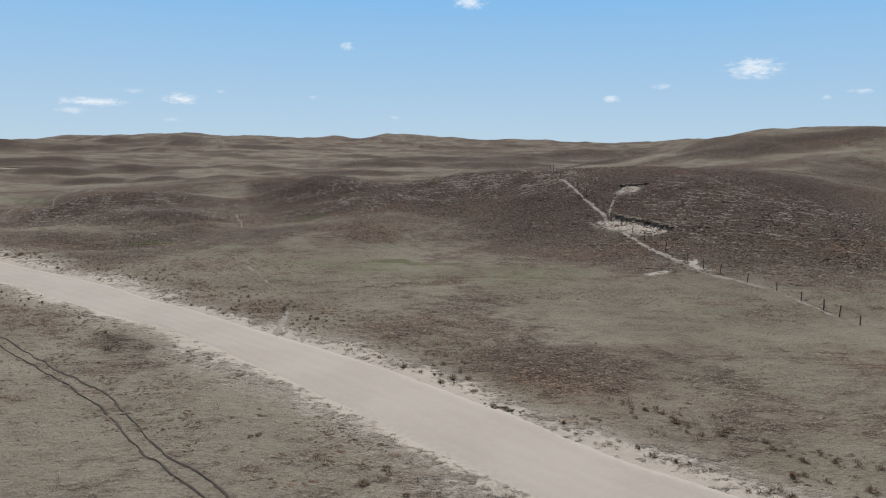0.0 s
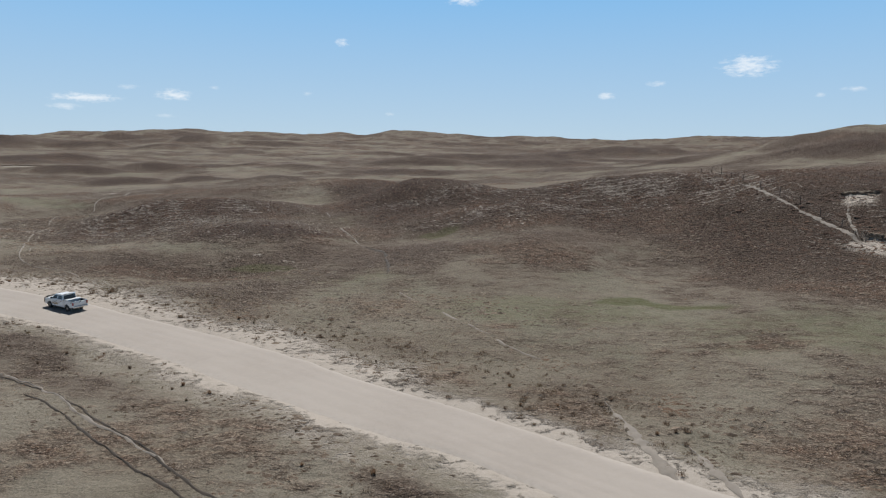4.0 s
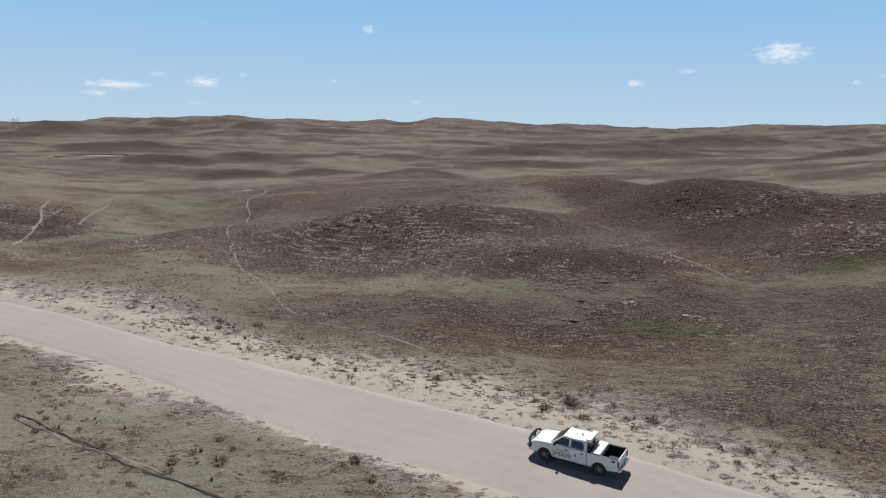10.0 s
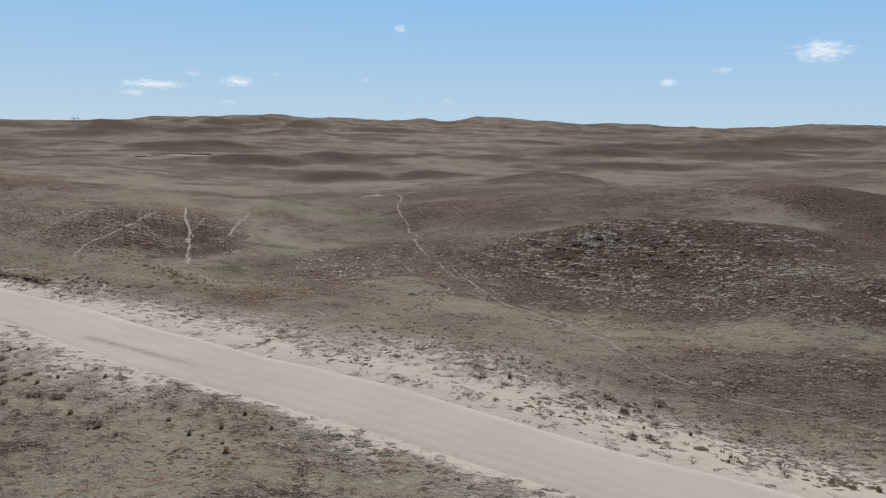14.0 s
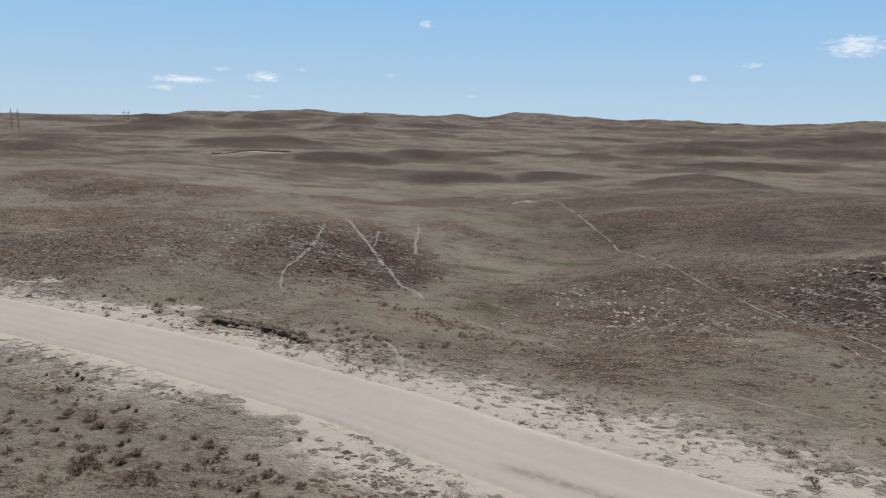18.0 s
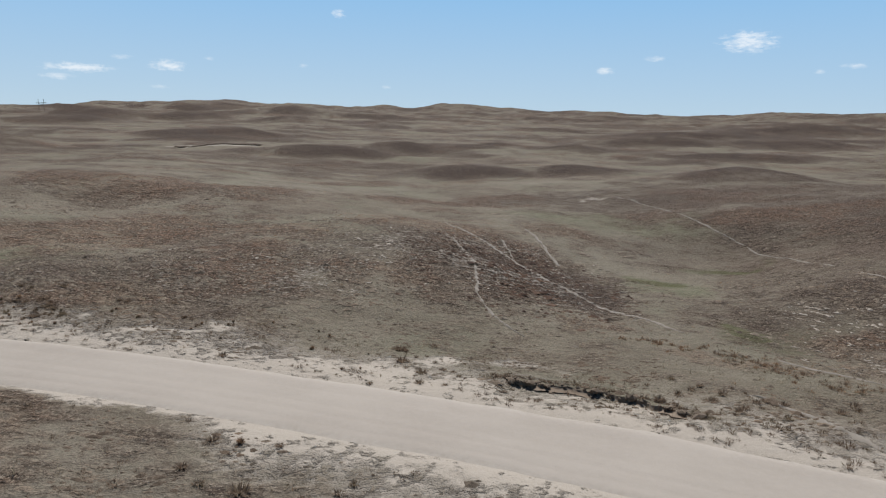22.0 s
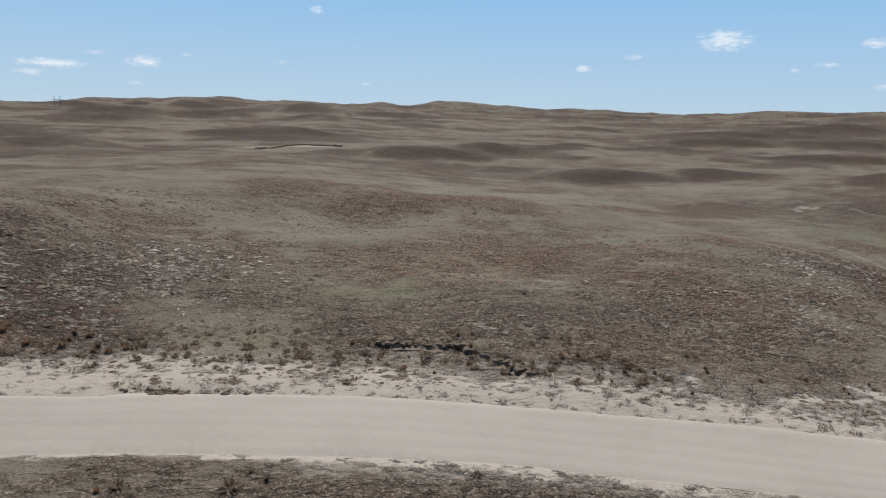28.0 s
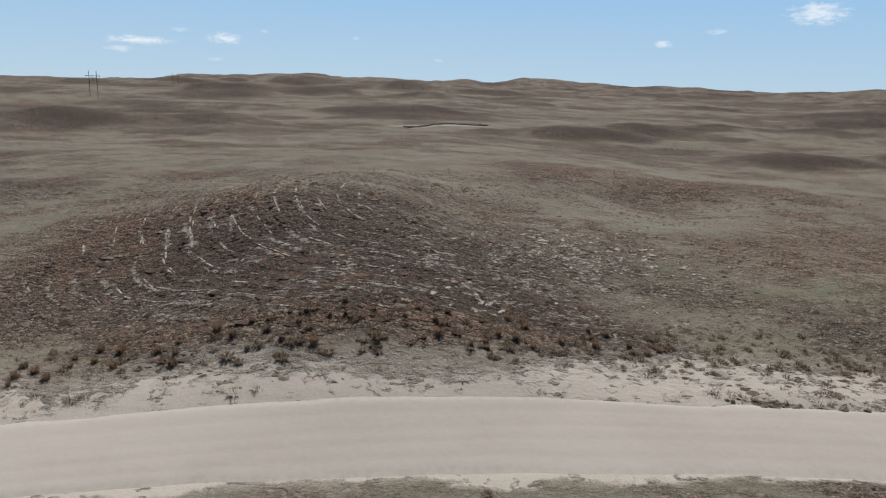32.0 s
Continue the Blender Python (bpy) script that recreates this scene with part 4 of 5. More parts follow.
def ribbon(width, tone, line, label):
    """A trodden path, or a rut with its shade as dark colour, lying on the ground."""
    run = np.cumsum(np.r_[0, np.linalg.norm(np.diff(line, axis=0), axis=1)])
    s = np.arange(0, run[-1], 0.25)
    p = np.column_stack([np.interp(s, run, line[:, 0]), np.interp(s, run, line[:, 1])])
    way = np.gradient(p, axis=0)
    way /= np.linalg.norm(way, axis=1)[:, None]
    side = np.column_stack([-way[:, 1], way[:, 0]])
    seed = 110 + len(scene.objects) % 37
    p = p + side * (0.35 * lattice(s, s * 0, 7.0, seed) + 0.14 * lattice(s, s * 0, 2.0, seed + 1))[:, None]
    half = width * (0.55 + 0.35 * lattice(s, s * 0 + 5, 3.0, seed + 2) + 0.5 * lattice(s, s * 0 + 5, 0.55, seed + 3)) * smooth(0, 3, s) * (1 - smooth(s[-1] - 3, s[-1], s)) + 0.04
    # where a faint path is overgrown it dips under the turf
    hidden = 0.22 * (1 - smooth(-0.12, 0.12, rough(s, s * 0 + 9, 6.0, seed + 4) + 1.7 * abs(tone) - 0.75))
    verts = []
    for u in (-1, -0.5, 0, 0.5, 1):
        q = p + side * (u * half)[:, None]
        lift = 0.085 - 0.09 * abs(u) + 0.0012 * np.clip(q[:, 1] - 236, 0, 100) - hidden
        verts.append(np.column_stack([q, surface(q[:, 0], q[:, 1]) + lift]))
    ob = sheet("footpath", np.array(verts).reshape(-1, 3), grid_faces(5, len(s))[:, ::-1], TRODDEN if tone > 0 else RUT)
    return tagged(ob, label, "cattle path", kind="structure")


for width, tone, line in PATHS:
    ribbon(width, tone, line, "narrow pale cattle path worn into the prairie" if tone > 0 else "dark wheel rut in the prairie turf, its shade painted in")


# ---------------------------------------------------------------- pickup truck
def box(bm, x0, x1, y0, y1, z0, z1, bevel=0.0):
    made = bmesh.ops.create_cube(bm, size=1.0)["verts"]
    bmesh.ops.scale(bm, vec=(x1 - x0, y1 - y0, z1 - z0), verts=made)
    bmesh.ops.translate(bm, vec=((x0 + x1) / 2, (y0 + y1) / 2, (z0 + z1) / 2), verts=made)
    if bevel:
        edges = list({e for v in made for e in v.link_edges})
        bmesh.ops.bevel(bm, geom=edges, offset=bevel, segments=2, affect="EDGES", profile=0.5)
    return bm


def slab(outline, y0, y1, bevel=0.0):
    """An outline in x and z, drawn out from y0 to y1."""
    bm = bmesh.new()
    f = bm.faces.new([bm.verts.new((x, y0, z)) for x, z in outline])
    made = bmesh.ops.extrude_face_region(bm, geom=[f])["geom"]
    bmesh.ops.translate(bm, vec=(0, y1 - y0, 0), verts=[v for v in made if isinstance(v, bmesh.types.BMVert)])
    bmesh.ops.recalc_face_normals(bm, faces=bm.faces)
    if bevel:
        rim = [e for e in bm.edges if abs(e.verts[0].co.y - e.verts[1].co.y) < 1e-5]
        bmesh.ops.bevel(bm, geom=rim, offset=bevel, segments=3, affect="EDGES", profile=0.5)
    return bm


def panel(corners, thick):
    """A flat pane through the corners, with thickness along its normal."""
    bm = bmesh.new()
    c = [Vector(p) for p in corners]
    nrm = (c[1] - c[0]).cross(c[2] - c[0]).normalized() * thick
    a, b = [bm.verts.new(p - nrm) for p in c], [bm.verts.new(p + nrm) for p in c]
    bm.faces.new(a[::-1]), bm.faces.new(b)
    for i in range(len(c)):
        j = (i + 1) % len(c)
        bm.faces.new((a[i], a[j], b[j], b[i]))
    return bm


def lathe(profile, segments=32):
    """A ring of (radius, y) turned about the y axis."""
    bm = bmesh.new()
    rings = []
    for k in range(segments):
        a = 2 * math.pi * k / segments
        rings.append([bm.verts.new((r * math.cos(a), y, r * math.sin(a))) for r, y in profile])
    for k in range(segments):
        p, q = rings[k], rings[(k + 1) % segments]
        for i in range(len(profile) - 1):
            bm.faces.new((p[i], p[i + 1], q[i + 1], q[i]))
    bmesh.ops.recalc_face_normals(bm, faces=bm.faces)
    return bm


def tube(bm, points, radius, sides=8):
    pts = [Vector(p) for p in points]
    last = None
    for i, p in enumerate(pts):
        d = (pts[min(i + 1, len(pts) - 1)] - pts[max(i - 1, 0)]).normalized()
        u = d.cross(Vector((0, 0, 1)) if abs(d.z) < 0.9 else Vector((0, 1, 0))).normalized()
        v = d.cross(u)
        ring = [bm.verts.new(p + (u * math.cos(2 * math.pi * k / sides) + v * math.sin(2 * math.pi * k / sides)) * radius) for k in range(sides)]
        if last:
            for k in range(sides):
                bm.faces.new((last[k], last[(k + 1) % sides], ring[(k + 1) % sides], ring[k]))
        else:
            bm.faces.new(ring[::-1])
        last = ring
    bm.faces.new(last)
    return bm


def arch(cx, z, radius, way):
    """Points of a wheel opening, from front to back for way 1."""
    a0 = math.asin((z - 0.40) / radius)
    angles = np.linspace(a0, math.pi - a0, 11)[::way]
    return [(cx + radius * math.cos(a), 0.40 + radius * math.sin(a)) for a in angles]


def lettering(text, size, material, parent, m, name, label, bold=0.0):
    c = bpy.data.curves.new(name, "FONT")
    c.body, c.size, c.extrude, c.offset, c.align_x = text, size, 0.003, bold, "CENTER"
    t = bpy.data.objects.new("text_source", c)
    scene.collection.objects.link(t)
    bpy.context.view_layer.update()
    mesh = bpy.data.meshes.new_from_object(t.evaluated_get(bpy.context.evaluated_depsgraph_get()))
    bpy.data.objects.remove(t)
    mesh.name = name
    mesh.materials.clear()
    mesh.materials.append(material)
    ob = new(name, mesh)
    ob.parent, ob.matrix_local = parent, m
    ob["label"] = label
    return ob


def pickup(m):
    t = empty("pickup_truck", m, "white crew-cab law enforcement pickup truck standing on the sand road", "pickup truck")
    AX = 1.785
    # hood, front wings and lower cab in one pressing
    lower = [(-0.96, 0.44), (-0.96, 1.34), (0.4, 1.355), (1.20, 1.345), (1.50, 1.325), (2.0, 1.28), (2.48, 1.20), (2.70, 1.10), (2.78, 0.98), (2.80, 0.62), (2.72, 0.48)]
    lower += arch(AX, 0.47, 0.47, 1) + [(1.2, 0.42)]
    body = part("body", slab(lower, -0.985, 0.985, 0.06), PAINT, t)
    bm = bmesh.new()
    box(bm, 1.35, 2.58, -0.60, 0.60, 1.20, 1.36, 0.05)
    for v in bm.verts:
        v.co.z -= max(0, v.co.x - 1.1) * 0.075
    part("hood_bulge", bm, PAINT, body)
    for s in (-1, 1):
        gap = part("door_seam", slab([(1.17, 0.50), (1.20, 1.33), (1.21, 1.33), (1.18, 0.50)], s * 0.984, s * 0.989), BLACK, body)
        part("door_seam", slab([(0.155, 0.50), (0.155, 1.33), (0.165, 1.33), (0.165, 0.50)], s * 0.984, s * 0.989), BLACK, body)
        for x in (0.22, -0.76):
            part("door_handle", box(bmesh.new(), x, x + 0.20, s * 0.985 - 0.02, s * 0.985 + 0.03, 1.10, 1.15, 0.012), BLACK, body, "black door handle")
        part("sill_step", box(bmesh.new(), -0.85, 1.20, s * 0.93 - 0.06, s * 0.93 + 0.08, 0.34, 0.41, 0.02), BLACK, t, "black side step")
    # glasshouse: a tapered shell with a crowned roof
    bm = bmesh.new()
    ring = [(1.46, 0.93, 1.32), (0.66, 0.75, 1.90), (-0.86, 0.75, 1.91), (-0.96, 0.93, 1.32)]
    left, right = [bm.verts.new(p) for p in ring], [bm.verts.new((x, -y, z)) for x, y, z in ring]
    bm.faces.new(left), bm.faces.new(right[::-1])
    for i in range(4):
        j = (i + 1) % 4
        bm.faces.new((left[j], left[i], right[i], right[j]))
    bmesh.ops.recalc_face_normals(bm, faces=bm.faces)
    bmesh.ops.bevel(bm, geom=list(bm.edges), offset=0.045, segments=3, affect="EDGES", profile=0.5)
    cab = part("cab_frame", bm, PAINT, t)
    bm = box(bmesh.new(), -0.88, 0.68, -0.74, 0.74, 1.84, 1.935, 0.045)
    for v in bm.verts:
        v.co.z += 0.03 * (1 - (v.co.y / 0.72) ** 2) - 0.02 * max(0, v.co.x)
    roof = part("roof", bm, PAINT, t)
    part("roof_beacon", lathe([(0.001, 0), (0.055, 0), (0.055, 0.03), (0.03, 0.05), (0.001, 0.055)], 14), BLACK, roof).matrix_local = pose(-0.35, 0, 1.96, 90)
    bm = bmesh.new()
    tube(bm, [(-0.1, 0.35, 1.93), (-0.12, 0.35, 2.15)], 0.008, 6)
    part("aerial", bm, BLACK, roof)
    glass_at = lambda x, z, s: (x, s * (0.93 - (z - 1.32) * 0.18 / 0.585 + 0.004), z)
    for s in (-1, 1):
        way = 1 if s > 0 else -1
        front = [glass_at(x, z, s) for x, z in [(1.20, 1.37), (0.72, 1.80), (0.24, 1.80), (0.24, 1.37)]][::way]
        back = [glass_at(x, z, s) for x, z in [(0.08, 1.37), (0.08, 1.80), (-0.60, 1.80), (-0.72, 1.66), (-0.74, 1.37)]][::way]
        part("side_window", panel(front, 0.008), GLASS, cab, "dark tinted front door window", True)
        part("side_window", panel(back, 0.008), GLASS, cab, "dark tinted rear door window", True)
        arm = part("mirror", box(bmesh.new(), 1.02, 1.16, s * 1.11 - 0.13, s * 1.11 + 0.13, 1.32, 1.54, 0.04), BLACK, t, "black door mirror")
    shield = [(1.44, 0.82, 1.345), (1.44, -0.82, 1.345), (0.72, -0.68, 1.868), (0.72, 0.68, 1.868)]
    part("windscreen", panel([(x + 0.006, y, z + 0.006) for x, y, z in shield], 0.010), GLASS, cab, "dark sloping windscreen", True)
    part("rear_window", panel([(-0.955, -0.82, 1.36), (-0.955, 0.82, 1.36), (-0.872, 0.68, 1.86), (-0.872, -0.68, 1.86)], 0.02), GLASS, cab, "dark rear cab window", True)
    # load bed
    bed = [(-0.99, 0.46), (-0.99, 1.335), (-2.93, 1.335), (-2.97, 1.0), (-2.95, 0.62), (-2.72, 0.55)]
    bed = bed + [p for p in arch(-AX, 0.50, 0.47, -1)] + [(-1.2, 0.45)]
    for s in (-1, 1):
        y0, y1 = sorted((s * 0.985, s * 0.86))
        part("bed_side", slab(bed, y0, y1, 0.03), PAINT, t)
        part("bed_rail", box(bmesh.new(), -2.92, -1.00, y0 - 0.005, y1 + 0.005, 1.333, 1.35, 0.006), BLACK, t, "black bed rail cap")
        part("tail_lamp", box(bmesh.new(), -2.995, -2.90, s * 0.92 - 0.075, s * 0.92 + 0.075, 0.86, 1.22, 0.02), TAIL_RED, t, "red tail lamp")
        part("headlamp", box(bmesh.new(), 2.56, 2.79, s * 0.80 - 0.18, s * 0.80 + 0.18, 0.90, 1.08, 0.03), LENS, t, "clear headlamp")
        part("bed_marking", slab([(-2.75, 1.12), (-2.75, 1.24), (-2.52, 1.24), (-2.52, 1.12)], s * 0.984, s * 0.988), NAVY, t, "small dark unreadable marking")
        part("badge", slab([(-0.32, 0.98), (-0.25, 1.04), (-0.18, 0.98), (-0.20, 0.86), (-0.25, 0.82), (-0.30, 0.86)], s * 0.984, s * 0.989), GOLD, t, "small gold shield marking")
        part("stripe_marking", slab([(0.30, 0.985), (0.30, 1.02), (1.05, 1.02), (1.05, 0.985)], s * 0.984, s * 0.988), NAVY, t, "thin line of small dark lettering")
        turn = pose(0.62, s * 0.9875, 0.64, 90, 0, 180 if s > 0 else 0)
        lettering("SHERIFF", 0.36, GOLD, t, turn, "door_lettering", "gold word SHERIFF along the doors", 0.008)
    for s in (-1, 1):
        part("bed_liner", box(bmesh.new(), -2.885, -1.06, s * 0.853 - 0.006, s * 0.853 + 0.006, 0.78, 1.325), BEDLINER, t, "black bed liner")
        for cx in (AX, -AX):
            # added black tube stands in for the shade in the wheel opening
            bm = bmesh.new()
            tube(bm, [(x, s * 0.975, z) for x, z in arch(cx, 0.47, 0.46, 1)], 0.035, 8)
            part("arch_trim", bm, BLACK, t, "black tube standing in for the shade of the wheel arch gap")
    part("gate_liner", box(bmesh.new(), -2.886, -2.876, -0.84, 0.84, 0.78, 1.325), BEDLINER, t)
    part("bed_floor", box(bmesh.new(), -2.92, -1.00, -0.87, 0.87, 0.74, 0.80), BEDLINER, t, "black bed liner")
    part("bed_front", box(bmesh.new(), -1.05, -0.99, -0.87, 0.87, 0.50, 1.33, 0.01), BEDLINER, t)
    for s in (-1, 1):
        part("wheel_box", box(bmesh.new(), -2.3, -1.3, s * 0.76 - 0.1, s * 0.76 + 0.1, 0.78, 1.02, 0.05), BEDLINER, t)
    gate = part("tailgate", box(bmesh.new(), -2.96, -2.89, -0.845, 0.845, 0.72, 1.33, 0.02), PAINT, t)
    part("gate_handle", box(bmesh.new(), -2.975, -2.955, -0.12, 0.12, 1.16, 1.23, 0.008), BLACK, gate, "black tailgate handle")
    part("number_plate", box(bmesh.new(), -3.115, -3.10, -0.16, 0.16, 0.60, 0.70), LENS, t, "plain pale number plate")
    part("rear_bumper", box(bmesh.new(), -3.10, -2.90, -0.97, 0.97, 0.52, 0.72, 0.04), CHROME, t, "dull chrome rear bumper")
    part("front_bumper", box(bmesh.new(), 2.66, 2.92, -0.97, 0.97, 0.46, 0.70, 0.05), CHROME, t, "dull chrome front bumper")
    part("grille", box(bmesh.new(), 2.70, 2.815, -0.58, 0.58, 0.74, 1.08, 0.03), BLACK, t, "black front grille")
    part("tool_box", box(bmesh.new(), -1.80, -1.20, -0.95, 0.95, 1.05, 1.42, 0.03), PAINT, t, "white lidded tool box across the bed")
    part("light_bar", box(bmesh.new(), -1.14, -0.80, -0.74, 0.74, 1.97, 2.09, 0.035), PAINT, t, "white light bar across the roof")
    # push bar
    bm = bmesh.new()
    for y in (-0.42, 0.42):
        tube(bm, [(2.86, y, 0.5), (3.02, y, 0.62), (3.04, y, 1.0), (2.96, y, 1.28)], 0.07)
    tube(bm, [(2.82, -0.98, 0.72), (2.99, -0.80, 0.72), (3.04, -0.45, 0.72), (3.04, 0.45, 0.72), (2.99, 0.80, 0.72), (2.82, 0.98, 0.72)], 0.07)
    tube(bm, [(2.72, -0.98, 0.95), (2.90, -0.86, 1.16), (2.96, -0.42, 1.28), (2.96, 0.42, 1.28), (2.90, 0.86, 1.16), (2.72, 0.98, 0.95)], 0.07)
    tube(bm, [(3.04, -0.42, 1.0), (3.04, 0.42, 1.0)], 0.05)
    tube(bm, [(2.72, -0.98, 0.95), (2.80, -0.99, 0.70)], 0.07)
    tube(bm, [(2.72, 0.98, 0.95), (2.80, 0.99, 0.70)], 0.07)
    part("push_bar", bm, BEDLINER, t, "black tubular push bar")
    part("chassis", box(bmesh.new(), -2.8, 2.6, -0.55, 0.55, 0.40, 0.70, 0.03), BLACK, t)
    # wheels
    tyre = [(0.235, -0.12), (0.30, -0.135), (0.36, -0.13), (0.395, -0.10), (0.402, -0.05), (0.402, 0.05), (0.395, 0.10), (0.36, 0.13), (0.30, 0.135), (0.235, 0.12)]
    for x in (AX, -AX):
        for s in (-1, 1):
            w = part("wheel", lathe(tyre, 36), RUBBER, t, "dusty black tyre")
            w.matrix_local = pose(x, s * 0.845, 0.402)
            part("rim", lathe([(0.238, -0.11), (0.225, -0.10), (0.215, 0.02 * s), (0.238, 0.11)], 30), ALLOY, w, "alloy rim")
            bm = bmesh.new()
            for k in range(5):
                before = set(bm.verts)
                box(bm, 0.03, 0.228, -0.022, 0.022, -0.035, 0.035, 0.01)
                fresh = [v for v in bm.verts if v not in before]
                bmesh.ops.rotate(bm, cent=(0, 0, 0), matrix=Matrix.Rotation(2 * math.pi * k / 5, 3, "Y"), verts=fresh)
                bmesh.ops.translate(bm, vec=(0, s * 0.085, 0), verts=fresh)
            box(bm, -0.055, 0.055, s * 0.085 - 0.03, s * 0.085 + 0.03, -0.055, 0.055, 0.02)
            part("spokes", bm, ALLOY, w)
            part("brake_disc", lathe([(0.001, s * 0.03), (0.20, s * 0.03), (0.20, s * 0.0), (0.001, 0.0)], 24), BLACK, w)
    return t


def road_top(x, y):
    return float(land(np.array([x]), np.array([y]), np.zeros(1))[0]) + 0.075


TRUCK = (-82.1, 117.75)
pickup(pose(TRUCK[0], TRUCK[1], road_top(*TRUCK) - 0.01, 0, 0, 150.9))


# ---------------------------------------------------------------- fence, power line
def fence_post(x, y, height, lean):
    z = float(surface(x, y)[0])
    bm = bmesh.new()
    tube(bm, [(0, 0, -0.3), (0.0, 0.0, height * 0.5), (lean, 0.02, height)], 0.075, 7)
    return bm, pose(x, y, z)


FENCE = spline([(58, 73), (53.6, 84), (52.2, 90), (49.6, 98), (44.2, 105.5), (41.2, 112), (38, 126), (36.6, 146), (34.6, 164), (31.3, 182), (31, 205), (29, 231), (22, 262)], 5.2)
fence = empty("wire_fence", pose(FENCE[0][0], FENCE[0][1], float(surface(*FENCE[0])[0])), "old wire fence with leaning weathered wooden posts over the dunes", "fence")
rng = random.Random(4)
tops = []
for x, y in FENCE:
    height, lean = rng.uniform(1.25, 1.6), rng.uniform(-0.12, 0.12)
    bm, m = fence_post(x, y, height, lean)
    post = part("post", bm, OLD_WOOD, fence)
    post.matrix_world = m
    tops.append((x + lean * 0.6, y, m.translation.z, height))
for k in (0.35, 0.6, 0.85):
    bm = bmesh.new()
    tube(bm, [(x, y - 0.08, z + h * k) for x, y, z, h in tops], 0.006, 4)
    part("wire", bm, WIRE, fence).matrix_world = Matrix.Identity(4)


def pylon(x, y, turn, height):
    z = float(surface(x, y)[0])
    t = empty("power_pylon", pose(x, y, z, 0, 0, turn), "dark wooden H-frame power line pylon on the far dunes", "power pylon", "power line")
    for s in (-1, 1):
        bm = bmesh.new()
        tube(bm, [(s * 2.6, 0, -1), (s * 2.4, 0, height)], 0.17, 8)
        part("pole", bm, POLE_WOOD, t)
    part("cross_arm", box(bmesh.new(), -4.6, 4.6, -0.13, 0.16, height * 0.80, height * 0.80 + 0.3), POLE_WOOD, t)
    bm = bmesh.new()
    tube(bm, [(-2.5, 0.2, height * 0.58), (2.5, 0.2, height * 0.78)], 0.12, 6)
    tube(bm, [(-2.5, 0.2, height * 0.78), (2.5, 0.2, height * 0.58)], 0.12, 6)
    part("brace", bm, POLE_WOOD, t)
    for px in (-4.3, 0, 4.3):
        part("insulator", lathe([(0.02, 0), (0.16, -0.2), (0.1, -0.7), (0.16, -1.1), (0.02, -1.4)], 8), WIRE, t).matrix_local = pose(px, 0, height * 0.80, 90)
    return t


pylon(-550, 607, 12, 17.0)
pylon(-600, 840, 12, 17.0)


# ---------------------------------------------------------------- cut banks
def bank(line, depth, label):
    run = np.cumsum(np.r_[0, np.linalg.norm(np.diff(line, axis=0), axis=1)])
    s = np.arange(0, run[-1], 0.16)
    p = np.column_stack([np.interp(s, run, line[:, 0]), np.interp(s, run, line[:, 1])])
    way = np.gradient(p, axis=0)
    way /= np.linalg.norm(way, axis=1)[:, None]
    out_ = np.column_stack([-way[:, 1], way[:, 0]])
    taper = smooth(0, 1.6, s) * (1 - smooth(s[-1] - 1.6, s[-1], s))
    ends = taper * (0.55 + 0.45 * smooth(-0.7, 0.1, lattice(s, s * 0 + 4, 2.4, 80)))
    wig = 0.22 * rough(s, s * 0, 1.3, 81, 3)
    profile = [(-0.9, -0.06, 0.0), (-0.35, 0.0, 0.05), (0.02, 0.02, 0.16), (0.12, -0.04, 0.16), (0.16, -0.20, 0.12), (0.18, -0.42, 0.14), (0.24, -0.66, 0.16), (0.34, -0.90, 0.16), (0.75, -1.2, 0.10)]
    top = surface(p[:, 0] - out_[:, 0] * 0.9, p[:, 1] - out_[:, 1] * 0.9)
    verts = []
    for k, (o, h, j) in enumerate(profile):
        off = o + wig + 0.8 * lattice(s * 1.9, s * 0, 1.0, 82) * 0.16 + 0.35 * j * lattice(s * 3.1, s * 0 + k * 5.0, 1.0, 83 + k)
        q = p + out_ * off[:, None]
        z = surface(q[:, 0], q[:, 1]) + scarp(q[:, 0], q[:, 1]) + h * depth * ends + 0.25 * j * lattice(s * 3.3, s * 0 + k * 7.0, 1.0, 92 + k) * ends - 0.05 - (0.3 + 1.2 * depth) * (1 - taper)
        verts.append(np.column_stack([q, z]))
    n = len(s)
    v = np.array(verts)
    t = empty("cut_bank", pose(p[n // 2][0], p[n // 2][1], float(top[n // 2]) - depth), label, "earth bank", "cut banks")
    for name, rows, mat in (("sod_lip", v[:4], PRAIRIE), ("earth_face", v[3:], EARTH)):
        ob = sheet(name, rows.reshape(-1, 3), grid_faces(len(rows), n)[:, ::-1], mat)
        ob.parent = t
        ob.matrix_world = Matrix.Identity(4)
    # ragged sods hanging over the lip, and fallen clods at its foot
    g = random.Random(n)
    for k in range(int(run[-1] * 5)):
        i = g.randrange(n)
        if taper[i] < 0.25:
            continue
        q = p[i] + out_[i] * (g.uniform(-0.25, 0.35) + wig[i])
        size = g.choice((0.12, 0.16, 0.22, 0.34)) * g.uniform(0.7, 1.2) * (0.5 + depth) * (1 + (q[1] > 400))
        piece = new("sod", SODS[k % 4])
        piece.parent = t
        piece.matrix_world = pose(q[0], q[1], float((surface(*q) + scarp(np.array([q[0]]), np.array([q[1]])))[0]) - g.uniform(0.05, 0.5) * depth * ends[i], g.uniform(-20, 20), g.uniform(-20, 20), g.uniform(0, 360)) @ Matrix.Diagonal((size * 1.5, size, size * 0.7, 1))
    for k in range(int(run[-1] * 2.2)):
        i = g.randrange(n)
        if ends[i] < 0.3:
            continue
        q = p[i] + out_[i] * g.uniform(0.1, 1.3)
        size = g.uniform(0.05, 0.15) * (0.6 + depth)
